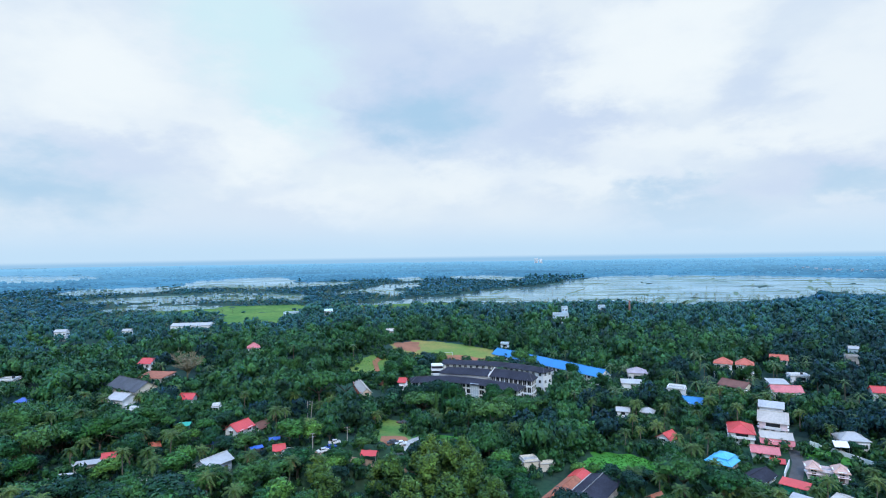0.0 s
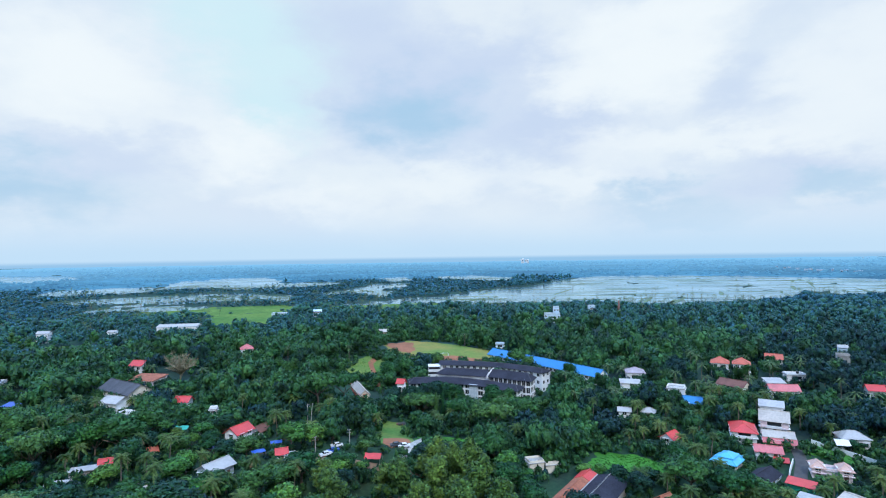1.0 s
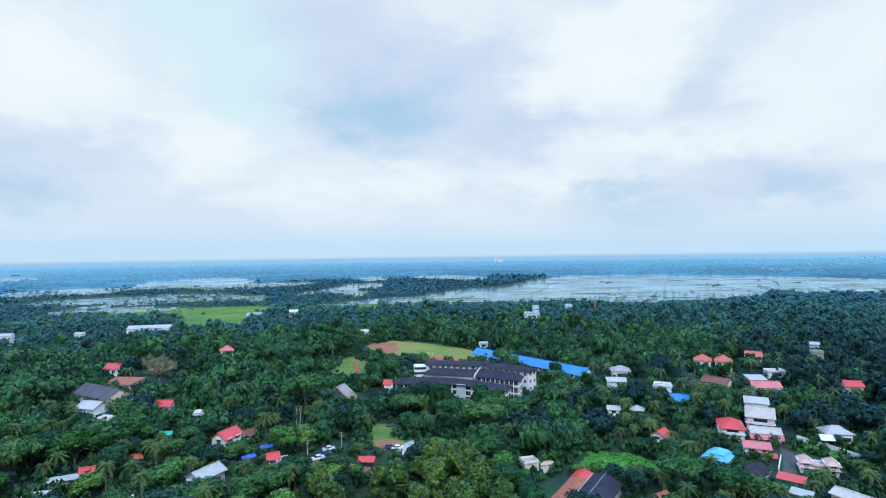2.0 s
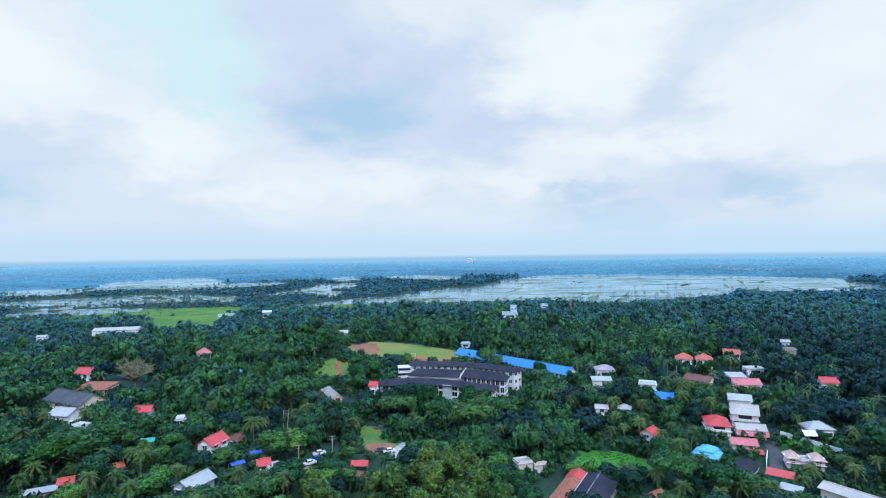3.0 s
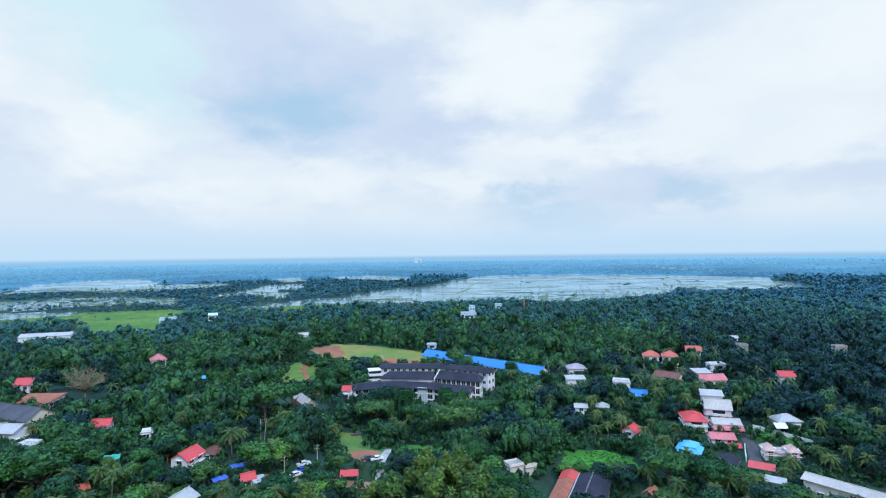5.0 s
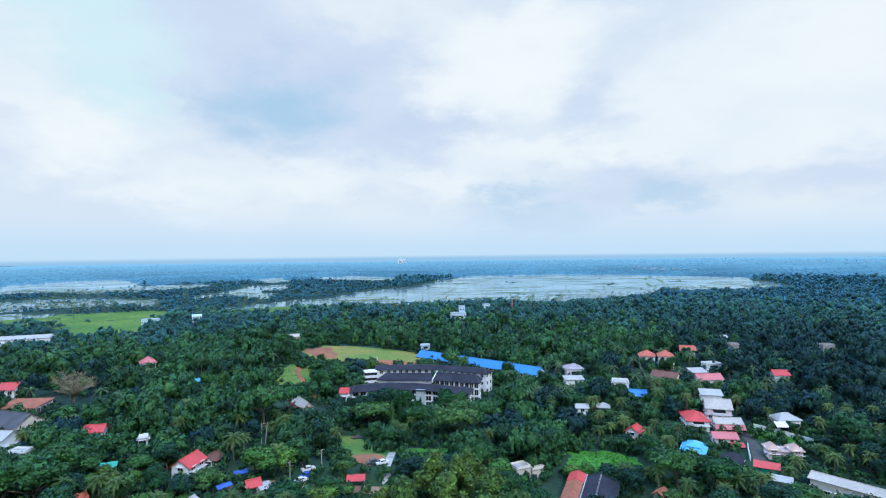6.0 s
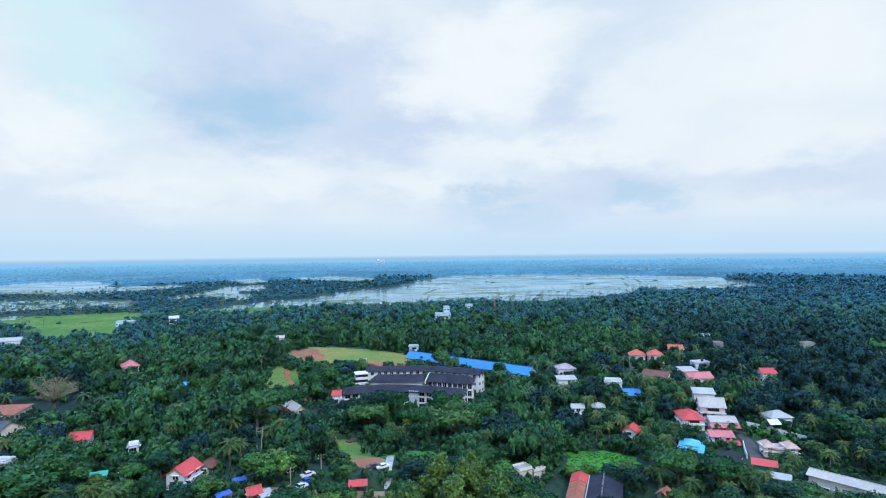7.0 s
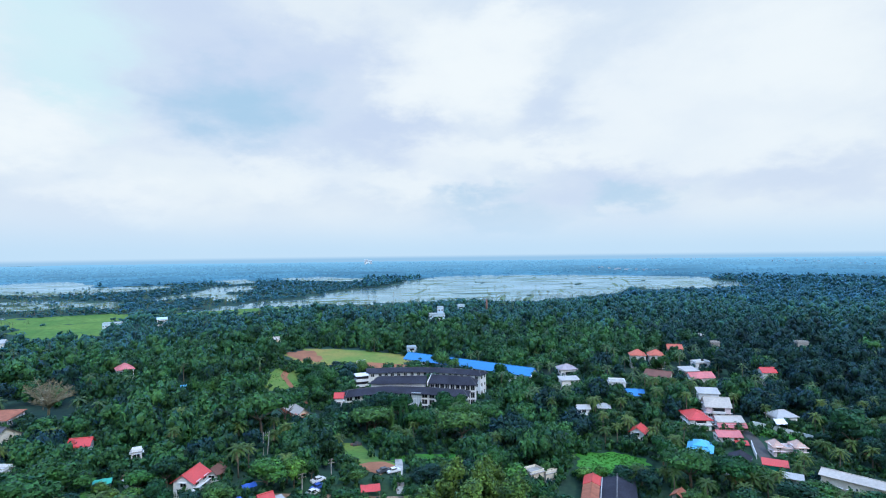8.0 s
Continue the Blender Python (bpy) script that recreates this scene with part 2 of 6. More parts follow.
WAX = (0.62, 0.88, 0.9)     # waxy leaf gloss
HAZE_SHEEN = (0.10, 0.42, 1.0)    # blue sheen that paints haze onto leaves and soil seen along the surface
LEAF = dict(spec=0.35, spec_tint=WAX, sheen_tint=HAZE_SHEEN, bump=0.8)
M = {
    "leaf": material("leaves", (0.052, 0.165, 0.036), 0.6, 0.5, 0.9, 7.0, random=0.4, both=True, deep=0.5, sheen=0.08, translucent=0.25, **LEAF),
    "leaf_dark": material("dark_leaves", (0.021, 0.082, 0.034), 0.6, 0.5, 0.9, 7.0, random=0.4, both=True, deep=0.5, sheen=0.10, translucent=0.2, **LEAF),
    "leaf_yellow": material("yellowish_leaves", (0.112, 0.208, 0.034), 0.6, 0.5, 0.9, 7.0, random=0.2, both=True, deep=0.5, sheen=0.08, translucent=0.15, **LEAF),
    "leaf_fresh": material("fresh_leaves", (0.070, 0.215, 0.032), 0.6, 0.5, 0.9, 7.0, random=0.35, both=True, deep=0.5, sheen=0.06, translucent=0.15, **LEAF),
    "palm": material("palm_fronds", (0.066, 0.135, 0.046), 0.5, 0.4, 0.4, 2.0, random=0.35, both=True, spec=0.3, spec_tint=WAX, sheen=0.05, sheen_tint=HAZE_SHEEN, translucent=0.2),
    "palm_near": material("coconut_fronds", (0.100, 0.172, 0.040), 0.5, 0.4, 0.4, 2.0, random=0.3, both=True, spec=0.3, spec_tint=WAX, translucent=0.28),
    "palm_old": material("old_palm_fronds", (0.17, 0.13, 0.05), 0.6, 0.3, 0.4, 2.0, random=0.3),
    "wood_leaf": material("woodland_leaves", (0.060, 0.195, 0.048), 0.6, 0.72, 0.075, 0.9, random=0.28, island=True, deep=1.6, sheen=0.10, translucent=0.2, **LEAF),
    "bush_leaf": material("bush_leaves", (0.045, 0.140, 0.032), 0.6, 0.6, 0.12, 1.2, random=0.35, island=True, deep=1.0, sheen=0.08, translucent=0.2, **LEAF),
    # two farther leaf tones, with haze put into their bluer colour and sheen
    "haze_tinted_leaf": material("haze_tinted_woodland_leaves", (0.042, 0.146, 0.078), 0.6, 0.55, 0.04, 0.4, random=0.2, island=True, deep=1.6, sheen=0.42, translucent=0.15, **LEAF),
    "far_haze_leaf": material("haze_tinted_distant_leaves", (0.026, 0.104, 0.090), 0.6, 0.5, 0.02, 0.25, random=0.2, island=True, spec=0.2, spec_tint=WAX, sheen=0.7, sheen_tint=(0.14, 0.48, 0.92), translucent=0.15),
    # dark trees; in the east their dark colour also stands for cloud shade
    "dark_shaded_wood_leaf": material("dark_and_shaded_woodland_leaves", (0.017, 0.066, 0.038), 0.6, 0.6, 0.075, 0.9, random=0.28, island=True, deep=1.6, sheen=0.17, translucent=0.18, **LEAF),
    "crop_leaf": material("crop_leaves", (0.050, 0.260, 0.022), 0.65, 0.5, 0.15, 1.5, random=0.4, island=True, spec=0.3),
    "bark": material("bark", (0.16, 0.13, 0.10), 0.9, 0.35, 1.0, 6.0, bump=0.4, random=0.3),
    "palm_bark": material("palm_bark", (0.17, 0.15, 0.12), 0.9, 0.3, 1.0, 6.0, bump=0.4),
    "twig": material("bare_twigs", (0.25, 0.22, 0.14), 0.9, 0.3, 1.0, 6.0),
    "soil": material("undergrowth_and_soil", (0.030, 0.072, 0.026), 0.95, 0.4, 0.05, 0.6, other=(0.026, 0.040, 0.016), spec=0.05, sheen=0.14, sheen_tint=HAZE_SHEEN),
    "grass": material("grass", (0.135, 0.195, 0.030), 0.9, 0.4, 0.09, 0.8, bump=0.3, other=(0.055, 0.160, 0.020)),
    "worn_grass": material("worn_field_grass", (0.255, 0.205, 0.042), 0.9, 0.35, 0.045, 0.6, bump=0.3, other=(0.105, 0.190, 0.024)),
    "rich_grass": material("rich_grass", (0.050, 0.240, 0.020), 0.9, 0.35, 0.12, 1.5, bump=0.4),
    "paddy": material("paddy_grass", (0.115, 0.205, 0.045), 0.85, 0.4, 0.02, 0.2, other=(0.060, 0.155, 0.035), spec=0.1),
    "bank": material("paddy_bank_grass", (0.11, 0.19, 0.11), 0.85, 0.3, 0.012, 0.2),
    "laterite": material("laterite_soil", (0.34, 0.125, 0.06), 0.95, 0.3, 0.12, 1.0, bump=0.2),
    "road": material("asphalt", (0.075, 0.072, 0.07), 0.85, 0.3, 0.3, 4.0),
    "track": material("earth_track", (0.30, 0.20, 0.13), 0.95, 0.3, 0.2, 2.0),
    "pale_track": material("pale_concrete_paving", (0.42, 0.40, 0.37), 0.9, 0.3, 0.3, 2.0),
    "water": water_material(),
    "white": material("white_paint", (0.78, 0.80, 0.82), 0.7, 0.14, 0.3, 2.5),
    # white wall paint for far houses, tinted blue for haze
    "haze_white": material("haze_tinted_white_wall", (0.50, 0.66, 0.78), 0.8, 0.1, 0.05, 0.5),
    "cream": material("cream_paint", (0.74, 0.68, 0.58), 0.75, 0.16, 0.3, 2.5),
    "pinkwall": material("pale_pink_paint", (0.76, 0.64, 0.67), 0.75, 0.15, 0.3, 2.5),
    "bluewall": material("pale_blue_paint", (0.45, 0.55, 0.68), 0.75, 0.15, 0.3, 2.5),
    "concrete": material("weathered_concrete", (0.42, 0.41, 0.39), 0.85, 0.35, 0.4, 3.0),
    "slate": material("dark_grey_roof_sheet", (0.036, 0.038, 0.054), 0.8, 0.4, 0.15, 1.5, spec=0.15, waves=0.5),
    "old_slate": material("weathered_grey_tiles", (0.085, 0.09, 0.105), 0.85, 0.35, 0.25, 2.0, waves=0.4),
    "slate_edge": material("dark_grey_ridge_sheet", (0.085, 0.088, 0.11), 0.8, 0.3, 0.3, 2.0),
    "red": material("red_roof_sheet", (0.62, 0.055, 0.050), 0.45, 0.18, 0.25, 2.0, waves=0.45),
    "pink": material("faded_red_roof_sheet", (0.62, 0.17, 0.17), 0.55, 0.22, 0.25, 2.0, waves=0.45),
    "coral": material("orange_red_tiles", (0.58, 0.14, 0.09), 0.7, 0.25, 0.3, 2.5, waves=0.35),
    "oldtile": material("old_brown_tiles", (0.20, 0.085, 0.065), 0.85, 0.35, 0.3, 2.5, waves=0.35),
    "rust": material("rusty_tiles", (0.40, 0.13, 0.07), 0.85, 0.35, 0.5, 3.0, waves=0.35),
    "peach": material("peach_roof_tiles", (0.62, 0.40, 0.33), 0.7, 0.2, 0.4, 2.5, waves=0.35),
    "blue": material("blue_roof_sheet", (0.018, 0.215, 0.52), 0.5, 0.15, 0.15, 1.0, waves=0.5),
    "cyan": material("light_blue_roof_sheet", (0.09, 0.46, 0.74), 0.45, 0.15, 0.25, 1.5, waves=0.45),
    "sheet": material("pale_grey_roof_sheet", (0.42, 0.41, 0.395), 0.45, 0.2, 0.2, 1.5, waves=0.5),
    "beige": material("beige_roof_sheet", (0.47, 0.42, 0.365), 0.55, 0.2, 0.2, 1.5, waves=0.5),
    "mauve": material("mauve_grey_tiles", (0.40, 0.34, 0.37), 0.7, 0.2, 0.4, 2.5, waves=0.35),
    # town wall paint with haze mixed into its colour
    "far_town": material("haze_tinted_town_wall", (0.36, 0.47, 0.56), 0.8, 0.1, 0.05, 0.5),
    "green_sheet": material("green_tarpaulin", (0.02, 0.36, 0.25), 0.5, 0.2, 0.5, 3.0),
    "tarp": material("blue_tarpaulin", (0.025, 0.10, 0.42), 0.45, 0.2, 0.5, 3.0),
    "glass": material("dark_window_glass", (0.025, 0.03, 0.036), 0.12, 0.1, 1.0, 5.0),
    "frosted": material("pale_glazing", (0.50, 0.58, 0.64), 0.25, 0.1, 0.5, 3.0),
    "timber": material("dark_timber", (0.10, 0.055, 0.035), 0.7, 0.3, 1.0, 6.0),
    "brick": material("red_chimney_brick", (0.27, 0.14, 0.12), 0.85, 0.25, 0.3, 3.0),
    "metal": material("galvanised_steel", (0.45, 0.46, 0.47), 0.45, 0.2, 1.0, 5.0, metal=0.6),
    "car_white": material("white_car_paint", (0.75, 0.76, 0.78), 0.25, 0.05),
    "car_dark": material("dark_car_paint", (0.06, 0.07, 0.09), 0.25, 0.05),
    "rubber": material("black_rubber", (0.02, 0.02, 0.02), 0.8, 0.1),
    "black_tank": material("black_plastic", (0.02, 0.02, 0.022), 0.5, 0.1),
}


# ---- mesh tools ----
class Geo:
    """Vertices and faces of one mesh."""

    def __init__(self):
        self.v, self.f = [], []

    def add(self, verts, faces):
        n = len(self.v)
        self.v += [tuple(p) for p in verts]
        self.f += [tuple(i + n for i in f) for f in faces]
        return self

    def box(self, x0, y0, z0, x1, y1, z1):
        v = [(x, y, z) for z in (z0, z1) for y in (y0, y1) for x in (x0, x1)]
        return self.add(v, [(0, 2, 3, 1), (4, 5, 7, 6), (0, 1, 5, 4), (2, 6, 7, 3), (0, 4, 6, 2), (1, 3, 7, 5)])

    def slab(self, top, thick):
        """A thin solid under a polygon of points."""
        n = len(top)
        low = [(x, y, z - thick) for x, y, z in top]
        return self.add(list(top) + low, [tuple(range(n)), tuple(range(2 * n - 1, n - 1, -1))]
                        + [(i, i + n, (i + 1) % n + n, (i + 1) % n) for i in range(n)])

    def tube(self, points, radii, sides=6, cap=True):
        rings = []
        for k, (p, r) in enumerate(zip(points, radii)):
            a, b = Vector(points[max(0, k - 1)]), Vector(points[min(len(points) - 1, k + 1)])
            q = (b - a).to_track_quat("Z", "Y") if (b - a).length > 1e-6 else Vector((0, 0, 1)).to_track_quat("Z", "Y")
            rings.append([Vector(p) + q @ Vector((r * math.cos(t), r * math.sin(t), 0)) for t in (6.28319 * i / sides for i in range(sides))])
        v = [p for ring in rings for p in ring]
        f = [(k * sides + i, k * sides + (i + 1) % sides, (k + 1) * sides + (i + 1) % sides, (k + 1) * sides + i)
             for k in range(len(rings) - 1) for i in range(sides)]
        if cap:
            f += [tuple(range(sides - 1, -1, -1)), tuple((len(rings) - 1) * sides + i for i in range(sides))]
        return self.add(v, f)

    def mesh(self, name, mat, smooth=False):
        me = bpy.data.meshes.new(name)
        me.from_pydata(self.v, [], self.f)
        me.materials.append(mat)
        if smooth:
            me.polygons.foreach_set("use_smooth", [True] * len(me.polygons))
        me.update()
        return me


def part(name, geo, mat, parent, label="", at=None, smooth=False):
    """One mesh object under a thing or a part; geo may be a finished mesh that several parts share."""
    me = geo if isinstance(geo, bpy.types.Mesh) else geo.mesh(name, mat, smooth)
    ob = new(name, me)
    ob.parent = parent
    if at is not None:
        ob.matrix_basis = at
    if label:
        ob["label"] = label
    return ob


def thing(name, m, label, category, group="", kind=""):
    root = new(name)
    root.matrix_basis = m
    root.empty_display_size = 0.5
    return tagged(root, label, category, group, kind)


# ---- ground ----
def smooth_step(a, b, v):
    t = np.clip((v - a) / (b - a), 0, 1)
    return t * t * (3 - 2 * t)


def bump(x, y, cx, cy, r, h):
    return h * np.exp(-((x - cx) ** 2 + (y - cy) ** 2) / (r * r))


def wobble(x, y, s, seed=0.0):
    """Smooth uneven waves, about -1 to 1."""
    return (np.sin(x / s + 1.7 * np.sin(y / s * 0.83 + seed)) + np.sin(y / s * 1.13 + 2.1 * np.sin(x / s * 0.71 + 2 * seed) + seed)) * 0.5


WATER = -20.0
# shores of the lagoons, west to east
LAGOONS = [
    [(190, 960), (300, 915), (420, 890), (560, 890), (700, 1000), (1085, 1005), (1390, 1460), (1080, 1900), (800, 2060), (575, 1980), (393, 1740), (322, 1530), (172, 1380), (95, 1310),
     (20, 1130), (-60, 1090), (-110, 1050), (-170, 1010), (-150, 945), (-48, 985), (60, 985)],
    [(-600, 900), (-450, 880), (-395, 960), (-440, 1030), (-543, 1065), (-620, 1050)],
    [(-780, 1095), (-460, 1085), (-285, 1080), (-310, 1260), (-490, 1375), (-600, 1345), (-780, 1250)],
    [(-800, 1510), (-660, 1590), (-547, 1530), (-430, 1560), (-280, 1720), (-325, 1880), (-500, 1890), (-620, 2150), (-742, 2400), (-910, 2360), (-980, 2150)],
    [(-1070, 1440), (-940, 1350), (-790, 1380), (-750, 1480), (-870, 1700), (-990, 1730), (-1090, 1640)],
    [(-230, 1350), (-165, 1230), (-100, 1180), (-115, 1420), (-65, 1540), (-80, 1710), (-175, 1690), (-205, 1510)],
    [(-225, 2140), (-130, 1790), (-60, 1950), (-120, 2240)],
    [(25, 1980), (100, 1900), (190, 1810), (240, 1630), (320, 2010), (240, 2170), (160, 2310), (30, 2240)],
    [(-270, 1290), (-240, 1215), (-200, 1220), (-225, 1370), (-260, 1395)],
    [(-4000, 2300), (-1900, 2100), (-1520, 2120), (-1650, 2600), (-2100, 3150), (-4000, 3600)],
]


def lagoon(x, y):
    """Metres inward from the nearest shore; below 0 on land."""
    x, y = np.asarray(x, float), np.asarray(y, float)
    px, py = x + 13 * wobble(x, y, 41.0, 1.0) + 6 * wobble(x, y, 13.0, 3.0), y + 26 * wobble(x, y, 57.0, 2.0) + 9 * wobble(x, y, 17.0, 5.0)
    best = np.full(np.shape(x), -9999.0)
    for shore in LAGOONS:
        near, inside = np.full(np.shape(x), 1e9), np.zeros(np.shape(x), bool)
        for (ax, ay), (bx, by) in zip(shore, shore[1:] + shore[:1]):
            t = np.clip(((px - ax) * (bx - ax) + (py - ay) * (by - ay)) / ((bx - ax) ** 2 + (by - ay) ** 2), 0, 1)
            near = np.minimum(near, np.hypot(px - ax - t * (bx - ax), py - ay - t * (by - ay)))
            inside ^= ((ay > py) != (by > py)) & (px < (bx - ax) * (py - ay) / (by - ay + 1e-9) + ax)
        best = np.maximum(best, np.where(inside, near, -near))
    return best


WET_X, WET_Y = np.arange(-2400.0, 1900.0, 8.0), np.arange(560.0, 2600.0, 8.0)
WET = lagoon(*np.meshgrid(WET_X, WET_Y))


def wet_at(x, y):
    """The lagoon's reach at single places, by its chart."""
    i, k = int(round((x + 2400) / 8)), int(round((y - 560) / 8))
    return float(WET[k, i]) if 0 <= i < len(WET_X) and 0 <= k < len(WET_Y) else -500.0


def ground(x, y, wet=None):
    x, y = np.asarray(x, float), np.asarray(y, float)
    r = np.hypot(x, y)
    z = -2 - 16.5 * smooth_step(330, 690, r)
    z = z + 11.5 * smooth_step(-18, -62, x) * smooth_step(420, 330, r)
    z = z + bump(x, y, -20, 184, 24, 7.5) + bump(x, y, -20, 412, 85, 9.5) + bump(x, y, 5, 335, 40, 4.5)
    z = z + bump(x, y, 150, 275, 62, 10) + bump(x, y, 95, 225, 25, 4) + bump(x, y, 120, 185, 30, 3.2) + bump(x, y, 130, 570, 70, 12)
    z = z + 0.35 * wobble(x, y, 17.0) + 14 * smooth_step(2600, 4200, r)
    if np.max(r) < 640:
        return z
    wet = lagoon(x, y) if wet is None else wet
    banks = (r < 2100) & (np.abs(wobble(x, y, 83.0, 4.0)) < 0.03) | (np.abs(wobble(x + 0.35 * y, y, 120.0, 7.0)) < 0.02)
    low = np.where(banks & (wet < 420), -19.75, -21.2)
    return np.where((r > 640) & (wet > 0), np.minimum(z, low), z)


def ground_z(x, y):
    return float(ground(x, y, wet_at(x, y)))


def grid_object(name, xs, ys, zs, faces, mat):
    me = bpy.data.meshes.new(name)
    me.from_pydata(np.stack([xs.ravel(), ys.ravel(), zs.ravel()], 1).tolist(), [], faces)
    me.materials.append(mat)
    me.polygons.foreach_set("use_smooth", [True] * len(me.polygons))
    return new(name, me)


def quads(rows, cols):
    i = (np.arange(rows - 1)[:, None] * cols + np.arange(cols - 1)[None, :]).ravel()
    return np.stack([i, i + 1, i + cols + 1, i + cols], 1).tolist()


def build_ground():
    az = np.concatenate([np.radians(np.linspace(-180, -62, 40)[:-1]), np.radians(np.linspace(-62, 72, 250)), np.radians(np.linspace(72, 180, 40)[1:])])
    rad = np.concatenate([[0.5, 30, 60, 90], np.linspace(100, 450, 110), np.geomspace(456, 7000, 80)])
    A, Rr = np.meshgrid(az, rad)
    X, Y = Rr * np.sin(A), Rr * np.cos(A)
    wet = lagoon(X, Y)
    Z = ground(X, Y, wet) - np.where((Rr > 1950) & (wet > -250), 8, 0)
    ob = grid_object("ground", X, Y, Z, quads(len(rad), len(az)), M["soil"])
    tagged(ob, "green undergrowth and dark soil reaching to the horizon", "ground", kind="structure")
    ob = new("water", Geo().add([(-5200, 650, WATER), (5200, 650, WATER), (5200, 6000, WATER), (-5200, 6000, WATER)], [(0, 1, 2, 3)]).mesh("water", M["water"]))
    tagged(ob, "calm pale backwater lagoons reflecting the cloudy sky", "water", kind="structure")


build_ground()


def sheet(name, outline, mat, label, category, lift=0.06, step=4.0):
    """A patch of ground cover with an uneven edge, draped on the ground. outline: centre x, y, half sizes, turn."""
    cx, cy, a, b, turn = outline
    c, s = math.cos(radians(turn)), math.sin(radians(turn))
    rings, n = 8, 64
    pts, faces = [(cx, cy)], []
    for k in range(1, rings + 1):
        for i in range(n):
            t = 6.28319 * i / n
            q = k / rings * (1 + 0.10 * math.sin(3 * t + cx) + 0.07 * math.sin(7 * t + cy) + 0.05 * math.sin(13 * t + cx))
            sq = (abs(math.cos(t)) ** 4 + abs(math.sin(t)) ** 4) ** -0.25
            u, w = a * q * sq * math.cos(t), b * q * sq * math.sin(t)
            pts.append((cx + u * c - w * s, cy + u * s + w * c))
    faces += [(0, 1 + i, 1 + (i + 1) % n) for i in range(n)]
    for k in range(rings - 1):
        o = 1 + k * n
        faces += [(o + i, o + n + i, o + n + (i + 1) % n, o + (i + 1) % n) for i in range(n)]
    g = Geo().add([(x, y, ground_z(x, y) + lift) for x, y in pts], faces)
    return tagged(new(name, g.mesh(name, mat, True)), label, category, kind="structure")


def drape(name, corners, mat, label, category, lift=0.10):
    """A patch of ground cover inside uneven straight edges, draped on the ground."""
    cx, cy = sum(p[0] for p in corners) / len(corners), sum(p[1] for p in corners) / len(corners)
    edge = []
    for (x0, y0), (x1, y1) in zip(corners, corners[1:] + corners[:1]):
        m = max(2, int(math.hypot(x1 - x0, y1 - y0) / 3))
        edge += [(x0 + (x1 - x0) * i / m, y0 + (y1 - y0) * i / m) for i in range(m)]
    n, rings = len(edge), 10
    pts = [(cx, cy)]
    for k in range(1, rings + 1):
        for i, (x, y) in enumerate(edge):
            q = k / rings * (1 + 0.035 * math.sin(i * 0.9) + 0.025 * math.sin(i * 2.3 + 1))
            pts.append((cx + (x - cx) * q, cy + (y - cy) * q))
    faces = [(0, 1 + i, 1 + (i + 1) % n) for i in range(n)]
    for k in range(rings - 1):
        o = 1 + k * n
        faces += [(o + i, o + n + i, o + n + (i + 1) % n, o + (i + 1) % n) for i in range(n)]
    g = Geo().add([(x, y, ground_z(x, y) + lift) for x, y in pts], faces)
    return tagged(new(name, g.mesh(name, mat, True)), label, category, kind="structure")


def strip(name, points, width, mat, label, category, lift=0.12):
    v, f = [], []
    fine = []
    for (x0, y0), (x1, y1) in zip(points[:-1], points[1:]):
        n = max(1, int(math.hypot(x1 - x0, y1 - y0) / 3))
        fine += [(x0 + (x1 - x0) * i / n, y0 + (y1 - y0) * i / n) for i in range(n)]
    fine.append(points[-1])
    for i, (x, y) in enumerate(fine):
        a, b = fine[max(0, i - 1)], fine[min(len(fine) - 1, i + 1)]
        d = Vector((b[0] - a[0], b[1] - a[1])).normalized()
        for s in (-0.5, 0.5):
            px, py = x - d.y * width * s, y + d.x * width * s
            v.append((px, py, ground_z(px, py) + lift))
    f = [(2 * i, 2 * i + 1, 2 * i + 3, 2 * i + 2) for i in range(len(fine) - 1)]
    return tagged(new(name, Geo().add(v, f).mesh(name, mat, True)), label, category, kind="structure")


# ---- fields, lawns, lanes ----
drape("playing_field", [(-38, 380), (-22, 403), (10, 383), (37, 366), (36, 346), (22, 328), (-4, 328), (-34, 350)], M["worn_grass"], "worn yellow-green grass of a school playing field", "field")
sheet("bare_earth", (-26, 375, 9, 20, 8), M["laterite"], "bare orange-red laterite earth beside the playing field", "bare ground", 0.16)
sheet("bare_earth", (14, 329, 17, 8, -8), M["laterite"], "bare orange-red laterite earth behind the school", "bare ground", 0.16)
sheet("grass_patch", (-40, 306, 10, 22, -10), M["grass"], "rough green grass beside a red earth path", "grass", 0.10)
drape("lawn", [(-29, 232), (-17, 230), (-14, 205), (-12, 192), (-19, 182), (-26, 190), (-29, 210)], M["grass"], "mown yellow-green lawn below the school", "lawn")
drape("bare_earth", [(-23.5, 196), (-19, 200), (-14.5, 198), (-13.2, 190), (-19.5, 182.5), (-23, 187)], M["laterite"], "bare orange-red earth at the edge of a lawn", "bare ground", 0.16)
sheet("grass_patch", (2, 203, 14, 6, 0), M["rich_grass"], "fresh green grass under trees", "grass", 0.10)
sheet("vegetable_plot", (59, 181, 12, 9, -20), M["rich_grass"], "bright green overgrown vegetable plot", "plot", 0.10)
sheet("grass_patch", (128, 176, 12, 5, -40), M["rich_grass"], "green garden grass along a compound wall", "grass", 0.10)
sheet("meadow", (-270, 785, 54, 80, 10), M["paddy"], "pale green meadow among distant woods", "meadow", 0.25)
sheet("meadow", (-350, 905, 140, 72, 12), M["paddy"], "pale green meadow beside the lagoon", "meadow", 0.25)
sheet("meadow", (-70, 925, 110, 52, 5), M["paddy"], "pale green paddy beside the lagoon", "meadow", 0.25)
sheet("meadow", (-352, 520, 36, 44, 10), M["paddy"], "bright green clearing among distant woods", "meadow", 0.20)
